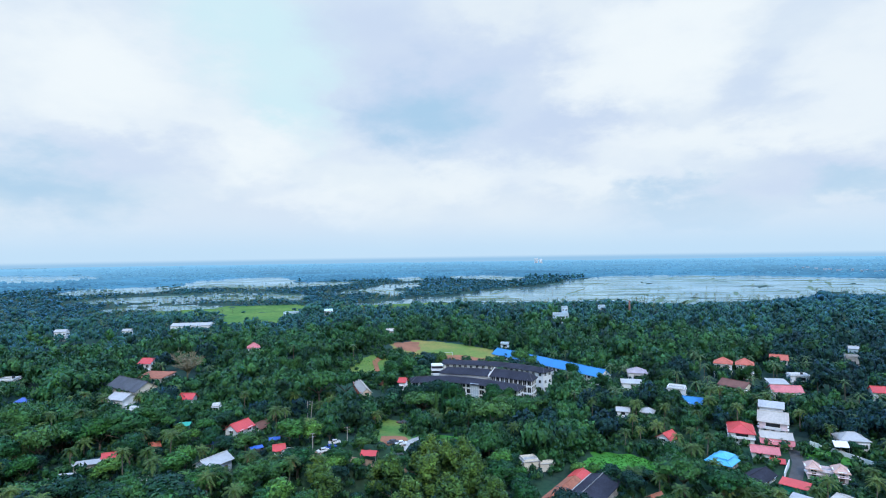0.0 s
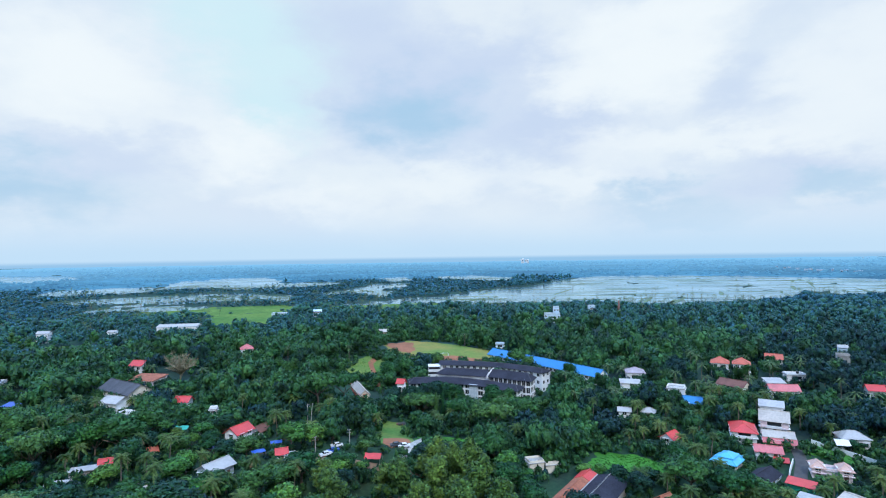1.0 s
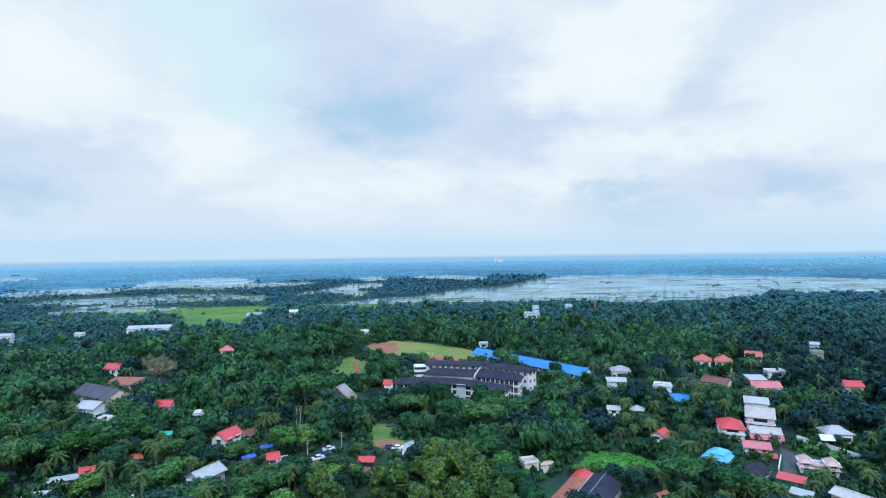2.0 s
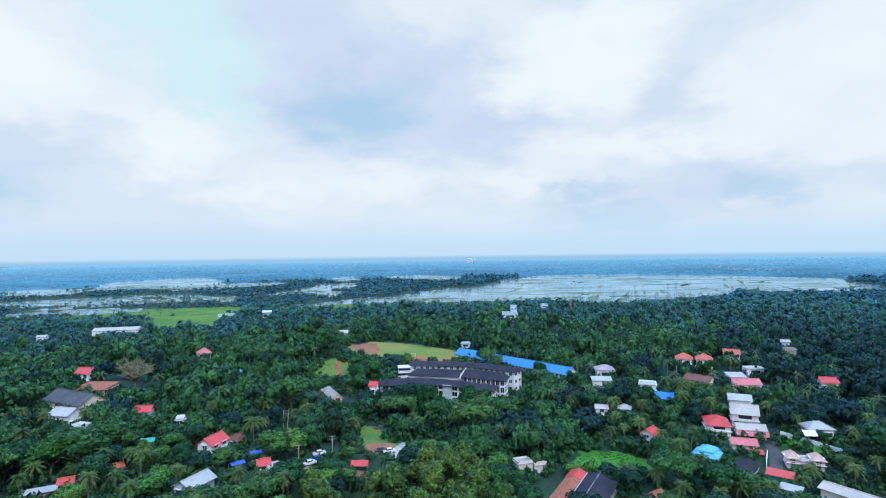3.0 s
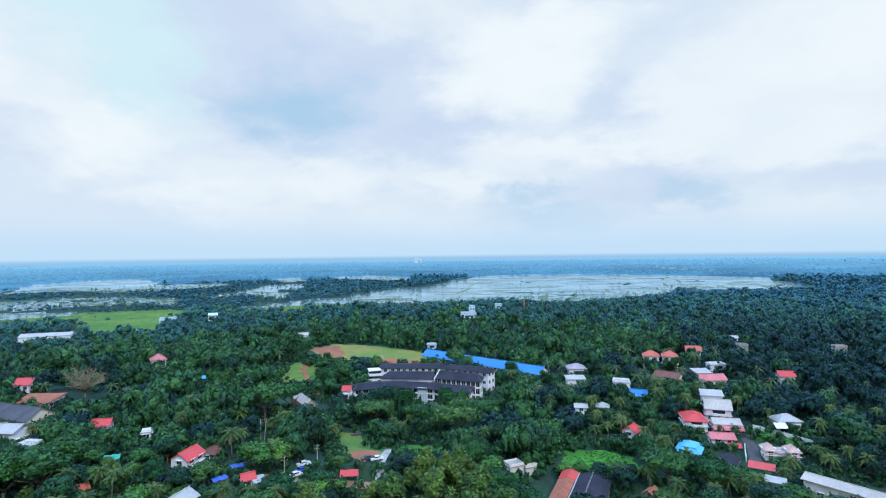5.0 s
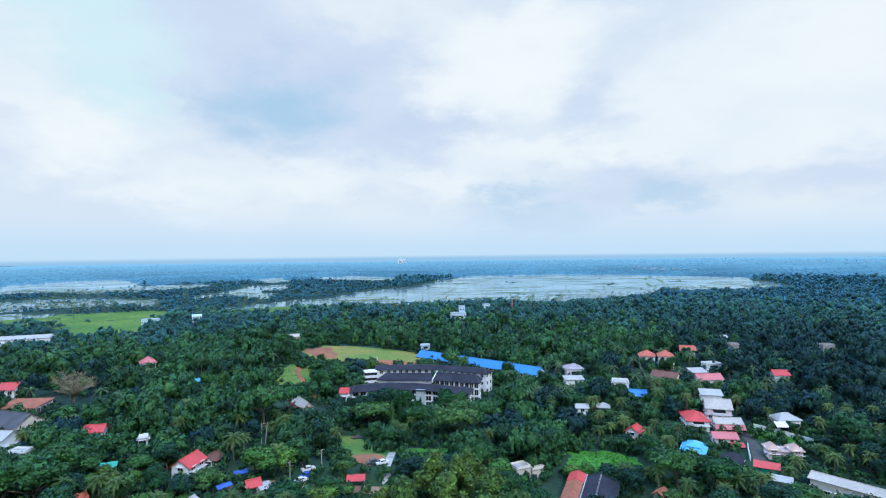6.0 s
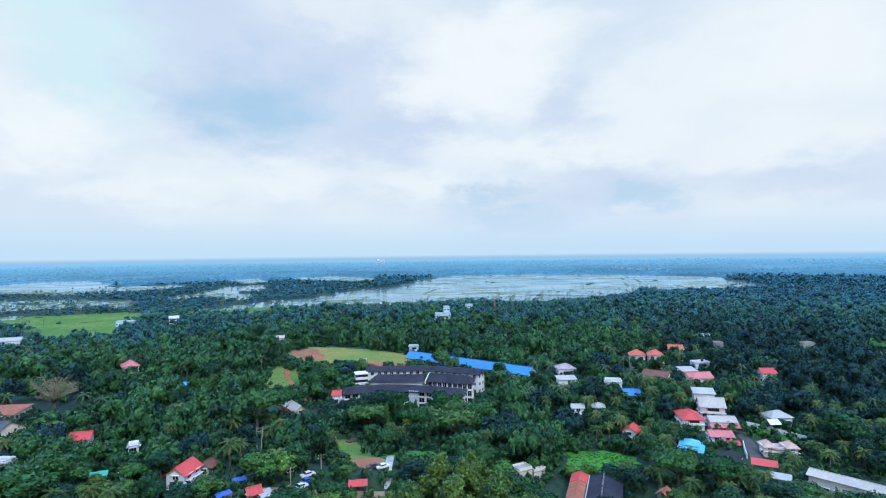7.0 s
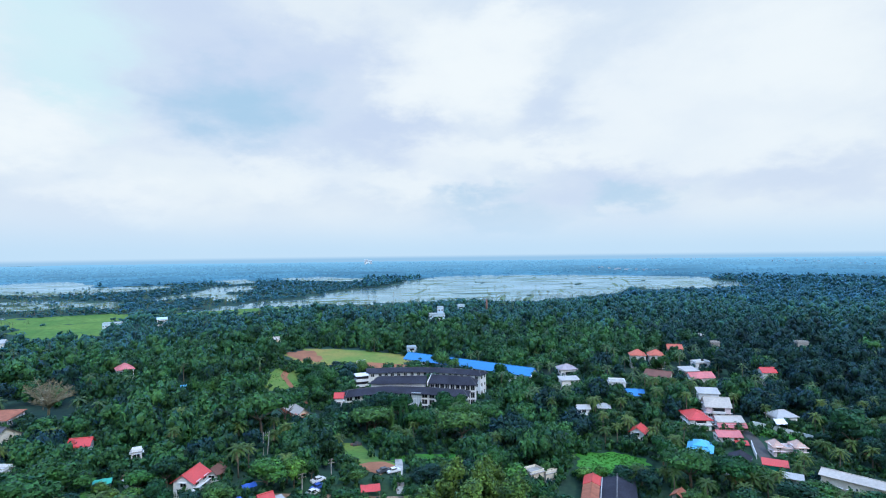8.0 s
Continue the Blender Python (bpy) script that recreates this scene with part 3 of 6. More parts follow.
strip("path", [(-37, 335), (-41, 315), (-37, 298), (-33, 280)], 3.0, M["laterite"], "narrow red earth path", "path")
strip("driveway", [(-9, 203), (-11.5, 192), (-14, 183), (-16, 172)], 2.4, M["pale_track"], "pale concrete driveway below the school", "driveway")
strip("lane", [(126, 205), (122, 190), (113, 172), (106, 163), (96, 146), (88, 120)], 3.6, M["road"], "narrow grey asphalt lane between houses", "lane")
strip("track", [(-60, 168), (-48, 172), (-34, 172), (-20, 170), (-8, 168)], 3.2, M["track"], "earth track past parked cars", "track")


# ---- houses ----
CLEAR = []          # x, y, reach, base of what stays in view
WINDOWS = {}
HOMES = []          # x, y, turn, width, depth, foot, height of walls, walls in open view


def plate(xs, zs, holes, y0, y1):
    """A flat frame from y0 to y1 with cells left open; holes: (column, row)."""
    g, nx, nz = Geo(), len(xs), len(zs)
    g.v = [(x, y, z) for y in (y0, y1) for z in zs for x in xs]
    solid = {(i, k) for i in range(nx - 1) for k in range(nz - 1)} - set(holes)
    at = lambda i, k, b: b * nx * nz + k * nx + i
    for i, k in solid:
        g.f += [(at(i, k, 0), at(i + 1, k, 0), at(i + 1, k + 1, 0), at(i, k + 1, 0)), (at(i, k + 1, 1), at(i + 1, k + 1, 1), at(i + 1, k, 1), at(i, k, 1))]
        for di, dk, a, b in ((0, -1, (i, k), (i + 1, k)), (1, 0, (i + 1, k), (i + 1, k + 1)), (0, 1, (i + 1, k + 1), (i, k + 1)), (-1, 0, (i, k + 1), (i, k))):
            if (i + di, k + dk) not in solid:
                g.f.append((at(*b, 0), at(*a, 0), at(*a, 1), at(*b, 1)))
    return g


def window(parent, x, y, z, w, h, turn, trim="white", hood=True):
    """A framed window; the pane and the hood over it are parts of it."""
    key = (round(w, 2), round(h, 2), trim)
    if key not in WINDOWS:
        g = plate((-w / 2 - 0.09, -w / 2, -0.04, 0.04, w / 2, w / 2 + 0.09), (-0.10, 0, h, h + 0.09), ((1, 1), (3, 1)), -0.07, 0.02)
        pane = Geo().box(-w / 2, -0.025, 0, w / 2, 0.015, h)
        over = Geo().box(-w / 2 - 0.3, -0.55, h + 0.12, w / 2 + 0.3, 0.0, h + 0.20)
        WINDOWS[key] = (g.mesh("window", M[trim]), pane.mesh("pane", M["glass"]), over.mesh("hood", M[trim]))
    a, b, c = WINDOWS[key]
    ob = part("window", a, None, parent, at=pose(x, y, z, 0, 0, turn))
    part("pane", b, None, ob)
    if hood:
        part("hood", c, None, ob)
    return ob


def roof_gable(w, d, h, rise, over, thick=0.14):
    x, y = w / 2 + over, d / 2 + over
    e, t = h - rise * over / (d / 2), h + rise
    prof = [(-y, e), (0, t), (y, e), (y, e - thick), (0, t - thick), (-y, e - thick)]
    v = [(sx * x, py, pz) for sx in (-1, 1) for py, pz in prof]
    f = [(i, i + 6, (i + 1) % 6 + 6, (i + 1) % 6) for i in range(6)] + [(0, 1, 4, 5), (1, 2, 3, 4), (6, 11, 10, 7), (7, 10, 9, 8)]
    return Geo().add(v, f)


def roof_hip(w, d, h, rise, over, thick=0.14):
    x, y = w / 2 + over, d / 2 + over
    half = max(w, d) / 2 - min(w, d) / 2 + 0.05
    a, b = ((-half, 0), (half, 0)) if w >= d else ((0, -half), (0, half))
    t, e = h + rise, h - rise * over / (min(w, d) / 2)
    c = [(-x, -y, e), (x, -y, e), (x, y, e), (-x, y, e)]
    A, B = (*a, t), (*b, t)
    top = c + [A, B]
    v = top + [(p[0], p[1], p[2] - thick) for p in top]
    sides = ((0, 1, 5, 4), (1, 2, 5), (2, 3, 4, 5), (3, 0, 4)) if w >= d else ((0, 1, 4), (1, 2, 5, 4), (2, 3, 5), (3, 0, 4, 5))
    f = list(sides) + [tuple(i + 6 for i in reversed(q)) for q in sides] + [(i, i + 6, (i + 1) % 4 + 6, (i + 1) % 4) for i in range(4)]
    return Geo().add(v, f), [A, B], c


def joined(first, *others):
    """Gives the parts of further roots to the first, so that they are one thing."""
    for o in others:
        for c in list(o.children):
            m = first.matrix_basis.inverted() @ o.matrix_basis @ c.matrix_basis
            c.parent = first
            c.matrix_basis = m
        bpy.data.objects.remove(o)
    return first


def house(x, y, turn, w, d, eave, roof, roofing, walls, label, storeys=1, rise=1.6, over=0.6, name="house", category="house",
          windows=True, group="houses among the trees", reach=None, shade=0.88, trim="white", tank=False, sides=(0, 1, 3), base=None):
    z0 = ground_z(x, y) if base is None else base
    h = eave - z0
    if roof in ("gable", "hip"):
        w, d = w - over, d - over
    root = thing(name, pose(x, y, z0, 0, 0, turn), label, category, group)
    CLEAR.append((x, y, (reach or max(w, d) / 2), z0 + shade * h))
    HOMES.append((x, y, turn, w, d, z0, h, shade < 0.6))
    g = Geo().box(-w / 2, -d / 2, -1.5, w / 2, d / 2, h)
    if roof == "gable":
        for s in (-1, 1):
            xs = s * w / 2
            xi = s * (w / 2 - 0.2)
            g.add([(xs, -d / 2, h), (xs, d / 2, h), (xs, 0, h + rise - 0.04), (xi, -d / 2, h), (xi, d / 2, h), (xi, 0, h + rise - 0.04)],
                  [(0, 1, 2), (5, 4, 3), (0, 3, 4, 1), (1, 4, 5, 2), (2, 5, 3, 0)])
    part("wall", g, M[walls], root)
    if roof == "gable":
        top = part("roof", roof_gable(w, d, h + 0.05, rise, over), M[roofing], root)
        part("ridge_cap", Geo().tube([(-w / 2 - over, 0, h + rise + 0.06), (w / 2 + over, 0, h + rise + 0.06)], [0.16, 0.16], 6), M[roofing], top)
    elif roof == "hip":
        g, (a, b), corners = roof_hip(w, d, h + 0.05, rise, over)
        top = part("roof", g, M[roofing], root)
        r = Geo()
        if (Vector(a) - Vector(b)).length > 0.3:
            r.tube([a, b], [0.14, 0.14], 6)
        ends = (a, b, b, a) if w >= d else (a, a, b, b)
        for c, e in zip(corners, ends):
            r.tube([c, e], [0.12, 0.12], 5)
        part("ridge_cap", r, M[roofing], top)
    elif roof == "mono":
        x1, y1 = w / 2 + over, d / 2 + over
        part("roof", Geo().slab([(-x1, -y1, h + 0.1), (x1, -y1, h + 0.1), (x1, y1, h + 0.1 + rise), (-x1, y1, h + 0.1 + rise)], 0.12), M[roofing], root)
        part("back_wall", Geo().box(-w / 2, d / 2 - 0.2, h, w / 2, d / 2, h + rise * 0.9), M[walls], root)
    else:
        part("roof", Geo().box(-w / 2 - 0.35, -d / 2 - 0.35, h, w / 2 + 0.35, d / 2 + 0.35, h + 0.18), M[roofing], root)
        g = Geo()
        for q in ((-w / 2, -d / 2, w / 2, -d / 2 + 0.15), (-w / 2, d / 2 - 0.15, w / 2, d / 2), (-w / 2, -d / 2 + 0.15, -w / 2 + 0.15, d / 2 - 0.15),
                  (w / 2 - 0.15, -d / 2 + 0.15, w / 2, d / 2 - 0.15)):
            g.box(q[0], q[1], h + 0.18, q[2], q[3], h + 0.85)
        part("parapet", g, M[walls], root)
    if tank:
        t = part("water_tank", Geo().tube([(w * 0.2, d * 0.1, h + 0.18), (w * 0.2, d * 0.1, h + 1.2), (w * 0.2, d * 0.1, h + 1.5)], [0.6, 0.6, 0.25], 12), M["black_tank"], root, "black plastic water tank")
    if windows:
        sh = h / storeys
        for k in range(storeys):
            zb = k * sh
            if k:
                part("sunshade", Geo().box(-w / 2 - 0.5, -d / 2 - 0.6, zb - 0.1, w / 2 + 0.5, -d / 2, zb), M[walls], root)
            ww, wh = 1.5, min(1.4, sh * 0.48)
            if k and w > 5 and eave < 12:
                deep = part("balcony", Geo().box(-w * 0.28, -d / 2 - 1.2, zb - 0.12, w * 0.28, -d / 2, zb).box(-w * 0.28, -d / 2 - 1.2, zb, w * 0.28, -d / 2 - 1.08, zb + 0.85), M[trim], root)
                # a dark glass panel paints the shade behind the balcony
                part("balcony_opening", Geo().box(-w * 0.26, -d / 2 - 0.09, zb + 0.05, w * 0.26, -d / 2 - 0.02, zb + min(2.1, sh * 0.8)), M["glass"], deep, "dark panel standing for the shade inside a balcony")
                for q in (-0.26, 0.26):
                    part("post", Geo().box(w * q - 0.09, -d / 2 - 1.15, zb, w * q + 0.09, -d / 2 - 0.97, h - 0.75), M[walls], deep)
            for side in sides:
                length = w if side in (0, 2) else d
                n = max(1, int(length / 2.7))
                for i in range(n):
                    u = (i + 0.5) / n * length - length / 2
                    if side == 0 and k == 0 and i == n // 2:
                        dr = part("door", Geo().box(u - 0.55, -d / 2 - 0.06, 0, u + 0.55, -d / 2 + 0.02, 2.05), M["timber"], root, "dark timber door")
                        part("handle", Geo().box(u + 0.35, -d / 2 - 0.11, 0.95, u + 0.42, -d / 2 - 0.06, 1.1), M["metal"], dr)
                        continue
                    if side == 0 and k and w > 5 and eave < 12 and abs(u) < w * 0.3 + 0.8:
                        continue
                    px, py, tn = {0: (u, -d / 2, 0), 1: (w / 2, u, 90), 2: (u, d / 2, 180), 3: (-w / 2, u, -90)}[side]
                    window(root, px, py, zb + sh * 0.33, ww, wh, tn, trim)
    return root


def awning(root, x0, y0, x1, y1, z0, z1, mat):
    """A sloping lean-to roof on a house."""
    part("awning", Geo().slab([(x0, y0, z0), (x1, y0, z0), (x1, y1, z1), (x0, y1, z1)], 0.1), M[mat], root)


# houses east of the school
house(106.4, 193.5, -25, 8.2, 11.5, 6.0, "hip", "red", "white", "white two-storey house with a red sheet roof", 2, 1.8, shade=0.4)
house(120.6, 197.5, -32, 9.4, 8.2, 7.8, "gable", "beige", "pinkwall", "pale pink two-storey house with a broad pale roof", 2, 2.6, reach=7, shade=0.4)
house(125.5, 206.5, -32, 7.6, 5, 9.8, "mono", "sheet", "white", "white house with a pale grey lean-to roof", 2, 1.2)
h = house(114.5, 186.2, -25, 9.5, 6.5, 5.6, "gable", "beige", "pinkwall", "pink-walled house with a pale roof and faded red awning", 2, 1.2)
awning(h, -5.2, -5.3, 5.2, -3.3, 3.9 - h.location.z, 5.3 - h.location.z, "pink")
h = house(105.8, 178.2, -25, 8, 6, 3.6, "gable", "pink", "white", "small white house with a faded red roof", 1, 1.2, shade=0.4)
awning(h, 1.0, -5.2, 5.5, -3.05, 1.4 - h.location.z, 2.4 - h.location.z, "red")
z = ground_z(115.3, 162.6)
a = house(112.2, 164.4, -27, 3.7, 5.2, 3.9, "hip", "peach", "pinkwall", "pale pink two-storey house with twin peach tiled roofs", 2, 1.2, base=z, shade=0.4)
b = house(118.4, 161.2, -27, 3.7, 5.2, 3.9, "hip", "peach", "pinkwall", "pale pink two-storey house wing with a peach tiled roof", 2, 1.2, base=z, shade=0.4)
c = house(115.5, 163.2, -27, 3.4, 3.6, 2.5, "flat", "concrete", "pinkwall", "pink link with a balcony between two house wings", 2, windows=False, base=z)
joined(a, b, c)
house(138.6, 183.4, -14, 8.8, 6.6, 5.6, "hip", "sheet", "white", "white bungalow with a pale grey hipped roof", 1, 1.7, shade=0.7)
h = house(90.6, 175.1, -47, 7.5, 10, 2.3, "hip", "cyan", "concrete", "grey house under a two-tier light blue sheet roof", 1, 1.3, 0.9)
g, ab, cc = roof_hip(4.0, 5.6, 2.3 - h.location.z + 1.15, 0.9, 0.5)
part("upper_roof", g, M["cyan"], h)
h = house(93.5, 162.5, 36, 14, 6.5, 1.2, "gable", "slate", "bluewall", "grey-blue house with a dark weathered roof", 1, 1.4, sides=(0, 3), shade=0.4)
house(101, 155.5, -46, 6.2, 3.4, 1.8, "mono", "red", "green_sheet", "open shed with a red sheet roof and green sides", 1, 0.7, windows=False, name="shed", category="shed")
house(112.4, 123.4, -66, 42, 6.5, 4.2, "gable", "beige", "cream", "long cream building with a pale beige sheet roof", 1, 0.9, name="long_building", category="building", reach=22)
a = house(35.9, 159.3, 53, 24, 4.6, 1.2, "gable", "rust", "concrete", "long hall with a patched rusty red sheet roof", 1, 0.8, name="hall", category="hall", windows=False)
b = house(41.3, 166.5, 53, 6, 4.7, 1.3, "gable", "red", "concrete", "hall end newly roofed in bright red sheet", 1, 0.82, name="hall", category="hall", windows=False)
joined(a, b)
h = house(41.3, 154.8, 53, 23, 10.2, 1.1, "gable", "slate", "concrete", "long hall with a dark grey sheet roof", 1, 1.7, name="hall", category="hall", windows=False)
for yy in (0.0, 4.3):
    zz = 1.15 - h.location.z + 1.7 * (1 - yy / 4.8)
    part("flashing", Geo().box(-12, yy - 0.14, zz + 0.02, 12, yy + 0.14, zz + 0.14), M["sheet"], h, "pale metal flashing strip")
house(80, 193.5, 38, 6.2, 5.4, 3.4, "gable", "red", "white", "white cottage with a red gabled roof", 2, 1.6, shade=0.65)
house(104.8, 227, -30, 7.6, 5.6, 6.3, "gable", "blue", "white", "white house with a deep blue sheet roof", 1, 1.9, shade=0.4)
house(101.5, 235, -30, 7, 6, 10.2, "flat", "concrete", "white", "white flat-roofed block with stepped terraces", 2)
house(96.5, 269, -14, 9, 8, 10.2, "hip", "mauve", "white", "white house with a pale mauve hipped roof", 2, 1.8)
house(88.3, 254, -14, 8.4, 5, 8.2, "mono", "sheet", "white", "outbuilding with a pale sheet roof", 1, 0.8, name="outbuilding", category="outbuilding")
house(72.3, 218, -20, 5, 4, 6.0, "gable", "sheet", "white", "small white outbuilding with a pale roof", 2, 0.9, name="outbuilding", category="outbuilding")
house(82, 217.5, -30, 5, 4.5, 5.6, "hip", "sheet", "white", "small outbuilding with a pale hipped roof", 1, 1.2, name="outbuilding", category="outbuilding")
house(138.8, 267, -30, 8, 7.4, 14.6, "hip", "coral", "white", "white house with orange-red tiled roof", 2, 2.2)
house(147, 262.5, -30, 7.6, 7.2, 14.8, "hip", "coral", "white", "white house with orange-red tiled roof", 2, 2.2)
house(174, 279, -30, 8, 7, 13.4, "gable", "coral", "white", "white house with orange-red tiled roof", 2, 1.9)
house(131.2, 242.0, -58, 12, 8, 9.3, "gable", "oldtile", "cream", "old cream house with a long brown tiled roof", 1, 2.0)
house(149, 234.8, -12, 12, 7, 8.6, "gable", "pink", "white", "white house with a faded pink-red roof", 1, 1.9)
house(151.5, 244.5, -12, 7, 6, 9.4, "mono", "sheet", "white", "white house with a pale grey lean-to roof", 2, 1.0)
house(165.5, 251, -12, 8, 5, 11, "flat", "concrete", "white", "white flat-roofed house with water tanks", 2, tank=True)
house(187.2, 230.5, -20, 7.2, 6, 8.8, "gable", "red", "white", "white house with a red sheet roof", 1, 1.7)
# two white houses given grey concrete walls, standing for the shade in the east
house(237, 312, -25, 6, 5, 7.4, "flat", "concrete", "concrete", "flat-roofed house among dark trees, greyed for the shade there", 2)
house(301, 299, -25, 7, 5, 5.4, "flat", "concrete", "concrete", "flat-roofed house among dark trees, greyed for the shade there", 2)
house(284, 372, -25, 6, 5, 1, "gable", "sheet", "haze_white", "small white house far among dark trees", 1, 1.3)

# houses west of the school
house(-69, 179.6, 65, 7.6, 5.8, 13.5, "gable", "red", "white", "white house with a bright red sheet roof", 2, 1.7, shade=0.4)
house(-63.6, 184.8, 65, 5, 3.6, 12.2, "gable", "oldtile", "white", "white house annexe with an old brown tiled roof", 1, 1.3)
house(-65.4, 151.2, 60, 8.2, 6, 12.9, "gable", "sheet", "bluewall", "house with a pale grey sheet roof", 1, 1.4, shade=0.4)
house(-134.6, 231.5, -33, 23, 10.5, 15.4, "gable", "old_slate", "cream", "long hall with a weathered dark grey roof and cream gable", 1, 3.0, name="hall", category="hall", sides=(0,), shade=0.8)
house(-128.0, 213, -20, 8.6, 7.4, 15.4, "gable", "sheet", "white", "white building with a pale metal gabled roof", 1, 1.6, shade=0.75)
house(-119, 205, -20, 5, 3.4, 12.6, "flat", "concrete", "white", "low white building with cluttered terrace", 1)
house(-154.5, 280, -10, 7, 7, 16.3, "gable", "red", "white", "white two-storey house with red roof and columns", 2, 1.9)
house(-143, 265, -12, 14, 10, 12.2, "mono", "rust", "pinkwall", "low building with a broad dull red tiled roof", 1, 1.0)
house(-102.2, 213.4, -5, 5.8, 4.4, 14.9, "gable", "red", "white", "house with a bright red sheet roof between trees", 1, 1.4)
house(-112.5, 316, 20, 7, 7, 17.6, "hip", "pink", "white", "white house with a faded red hipped roof", 2, 2.2)
house(-40.0, 258.6, -71, 24, 4.8, 6.9, "gable", "beige", "cream", "long cream school building with red window trims", 2, 1.8, name="long_building", category="building", trim="coral", sides=(0, 1), shade=0.35)
house(-85.4, 292, 15, 4, 3.4, 11.2, "mono", "cyan", "concrete", "small hut roofed with a bright blue sheet", 1, 0.6, windows=False, name="hut", category="hut", shade=0.95)
house(-208, 256, 10, 7, 6, 13.5, "flat", "concrete", "white", "white flat-roofed house between dense trees", 2, tank=True)
house(-172, 219.5, 0, 5, 3.6, 12.6, "mono", "tarp", "bluewall", "small pale blue house roofed with blue tarpaulin", 1, 0.7)
house(-82.5, 141.8, 20, 5, 3.6, 10.9, "mono", "beige", "concrete", "small shed with a beige roof", 1, 0.5, windows=False, name="shed", category="shed")
house(-104.7, 145.2, 10, 4.2, 3.4, 10.9, "mono", "sheet", "concrete", "small shed with a grey sheet roof", 1, 0.5, windows=False, name="shed", category="shed")
house(-102.5, 153.4, 20, 6.5, 2.2, 11.9, "mono", "sheet", "concrete", "narrow shelter with a grey sheet roof", 1, 0.3, windows=False, name="shed", category="shed")
house(-98.6, 157.2, 20, 3.4, 2.6, 12.6, "gable", "red", "white", "small hut with a red roof", 1, 0.8, windows=False, name="hut", category="hut")
house(-51.3, 165, 20, 3.4, 3, 11.4, "gable", "red", "white", "small white house with a pinkish red roof", 1, 1.0)
house(-48.4, 164.0, 20, 2.2, 2.8, 10.6, "mono", "sheet", "white", "white lean-to beside a small house", 1, 0.4, windows=False, name="shed", category="shed")
house(-91, 167.6, 40, 2.8, 2.4, 11.9, "gable", "coral", "cream", "small hut with an orange-red roof", 1, 0.8, windows=False, name="hut", category="hut")
house(-84, 187.6, 30, 3.6, 3.2, 12.2, "gable", "oldtile", "white", "small white house with a dull tiled roof", 1, 1.0)
house(-85, 199, 10, 2.4, 2.4, 15.2, "flat", "concrete", "white", "tall narrow white outbuilding", 2, name="outbuilding", category="outbuilding")

# far houses
house(-312, 665, 6, 47, 18, -12.5, "gable", "sheet", "white", "large far shed with a white sheet roof", 1, 2.5, name="warehouse", category="warehouse", windows=False, shade=1.0)
house(-172, 800, 10, 12, 9, -10.5, "gable", "haze_white", "white", "white two-storey house at the woods' edge", 2, 2.0)
house(-226, 792, 0, 20, 10, -12, "flat", "concrete", "haze_white", "low white building at the woods' edge", 1)
a = house(122, 560, -10, 16, 9, 6.5, "flat", "concrete", "haze_white", "white flat-roofed house with a roof tower", 2)
b = house(127, 563, -10, 6, 6, 13, "flat", "concrete", "haze_white", "white stair tower above a flat roof", 3, group="", name="tower", category="tower")
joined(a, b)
house(222, 752, -10, 9, 9, -5, "flat", "concrete", "haze_white", "white three-storey house above the trees", 3)
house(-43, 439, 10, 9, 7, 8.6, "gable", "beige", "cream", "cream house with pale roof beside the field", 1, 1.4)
house(42, 370, -10, 6, 5, 8.0, "flat", "concrete", "haze_white", "white flat-roofed block behind the blue shed", 2)
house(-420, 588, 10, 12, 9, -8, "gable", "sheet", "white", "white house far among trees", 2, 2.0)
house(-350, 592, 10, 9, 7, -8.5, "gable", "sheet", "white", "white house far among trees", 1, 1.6)


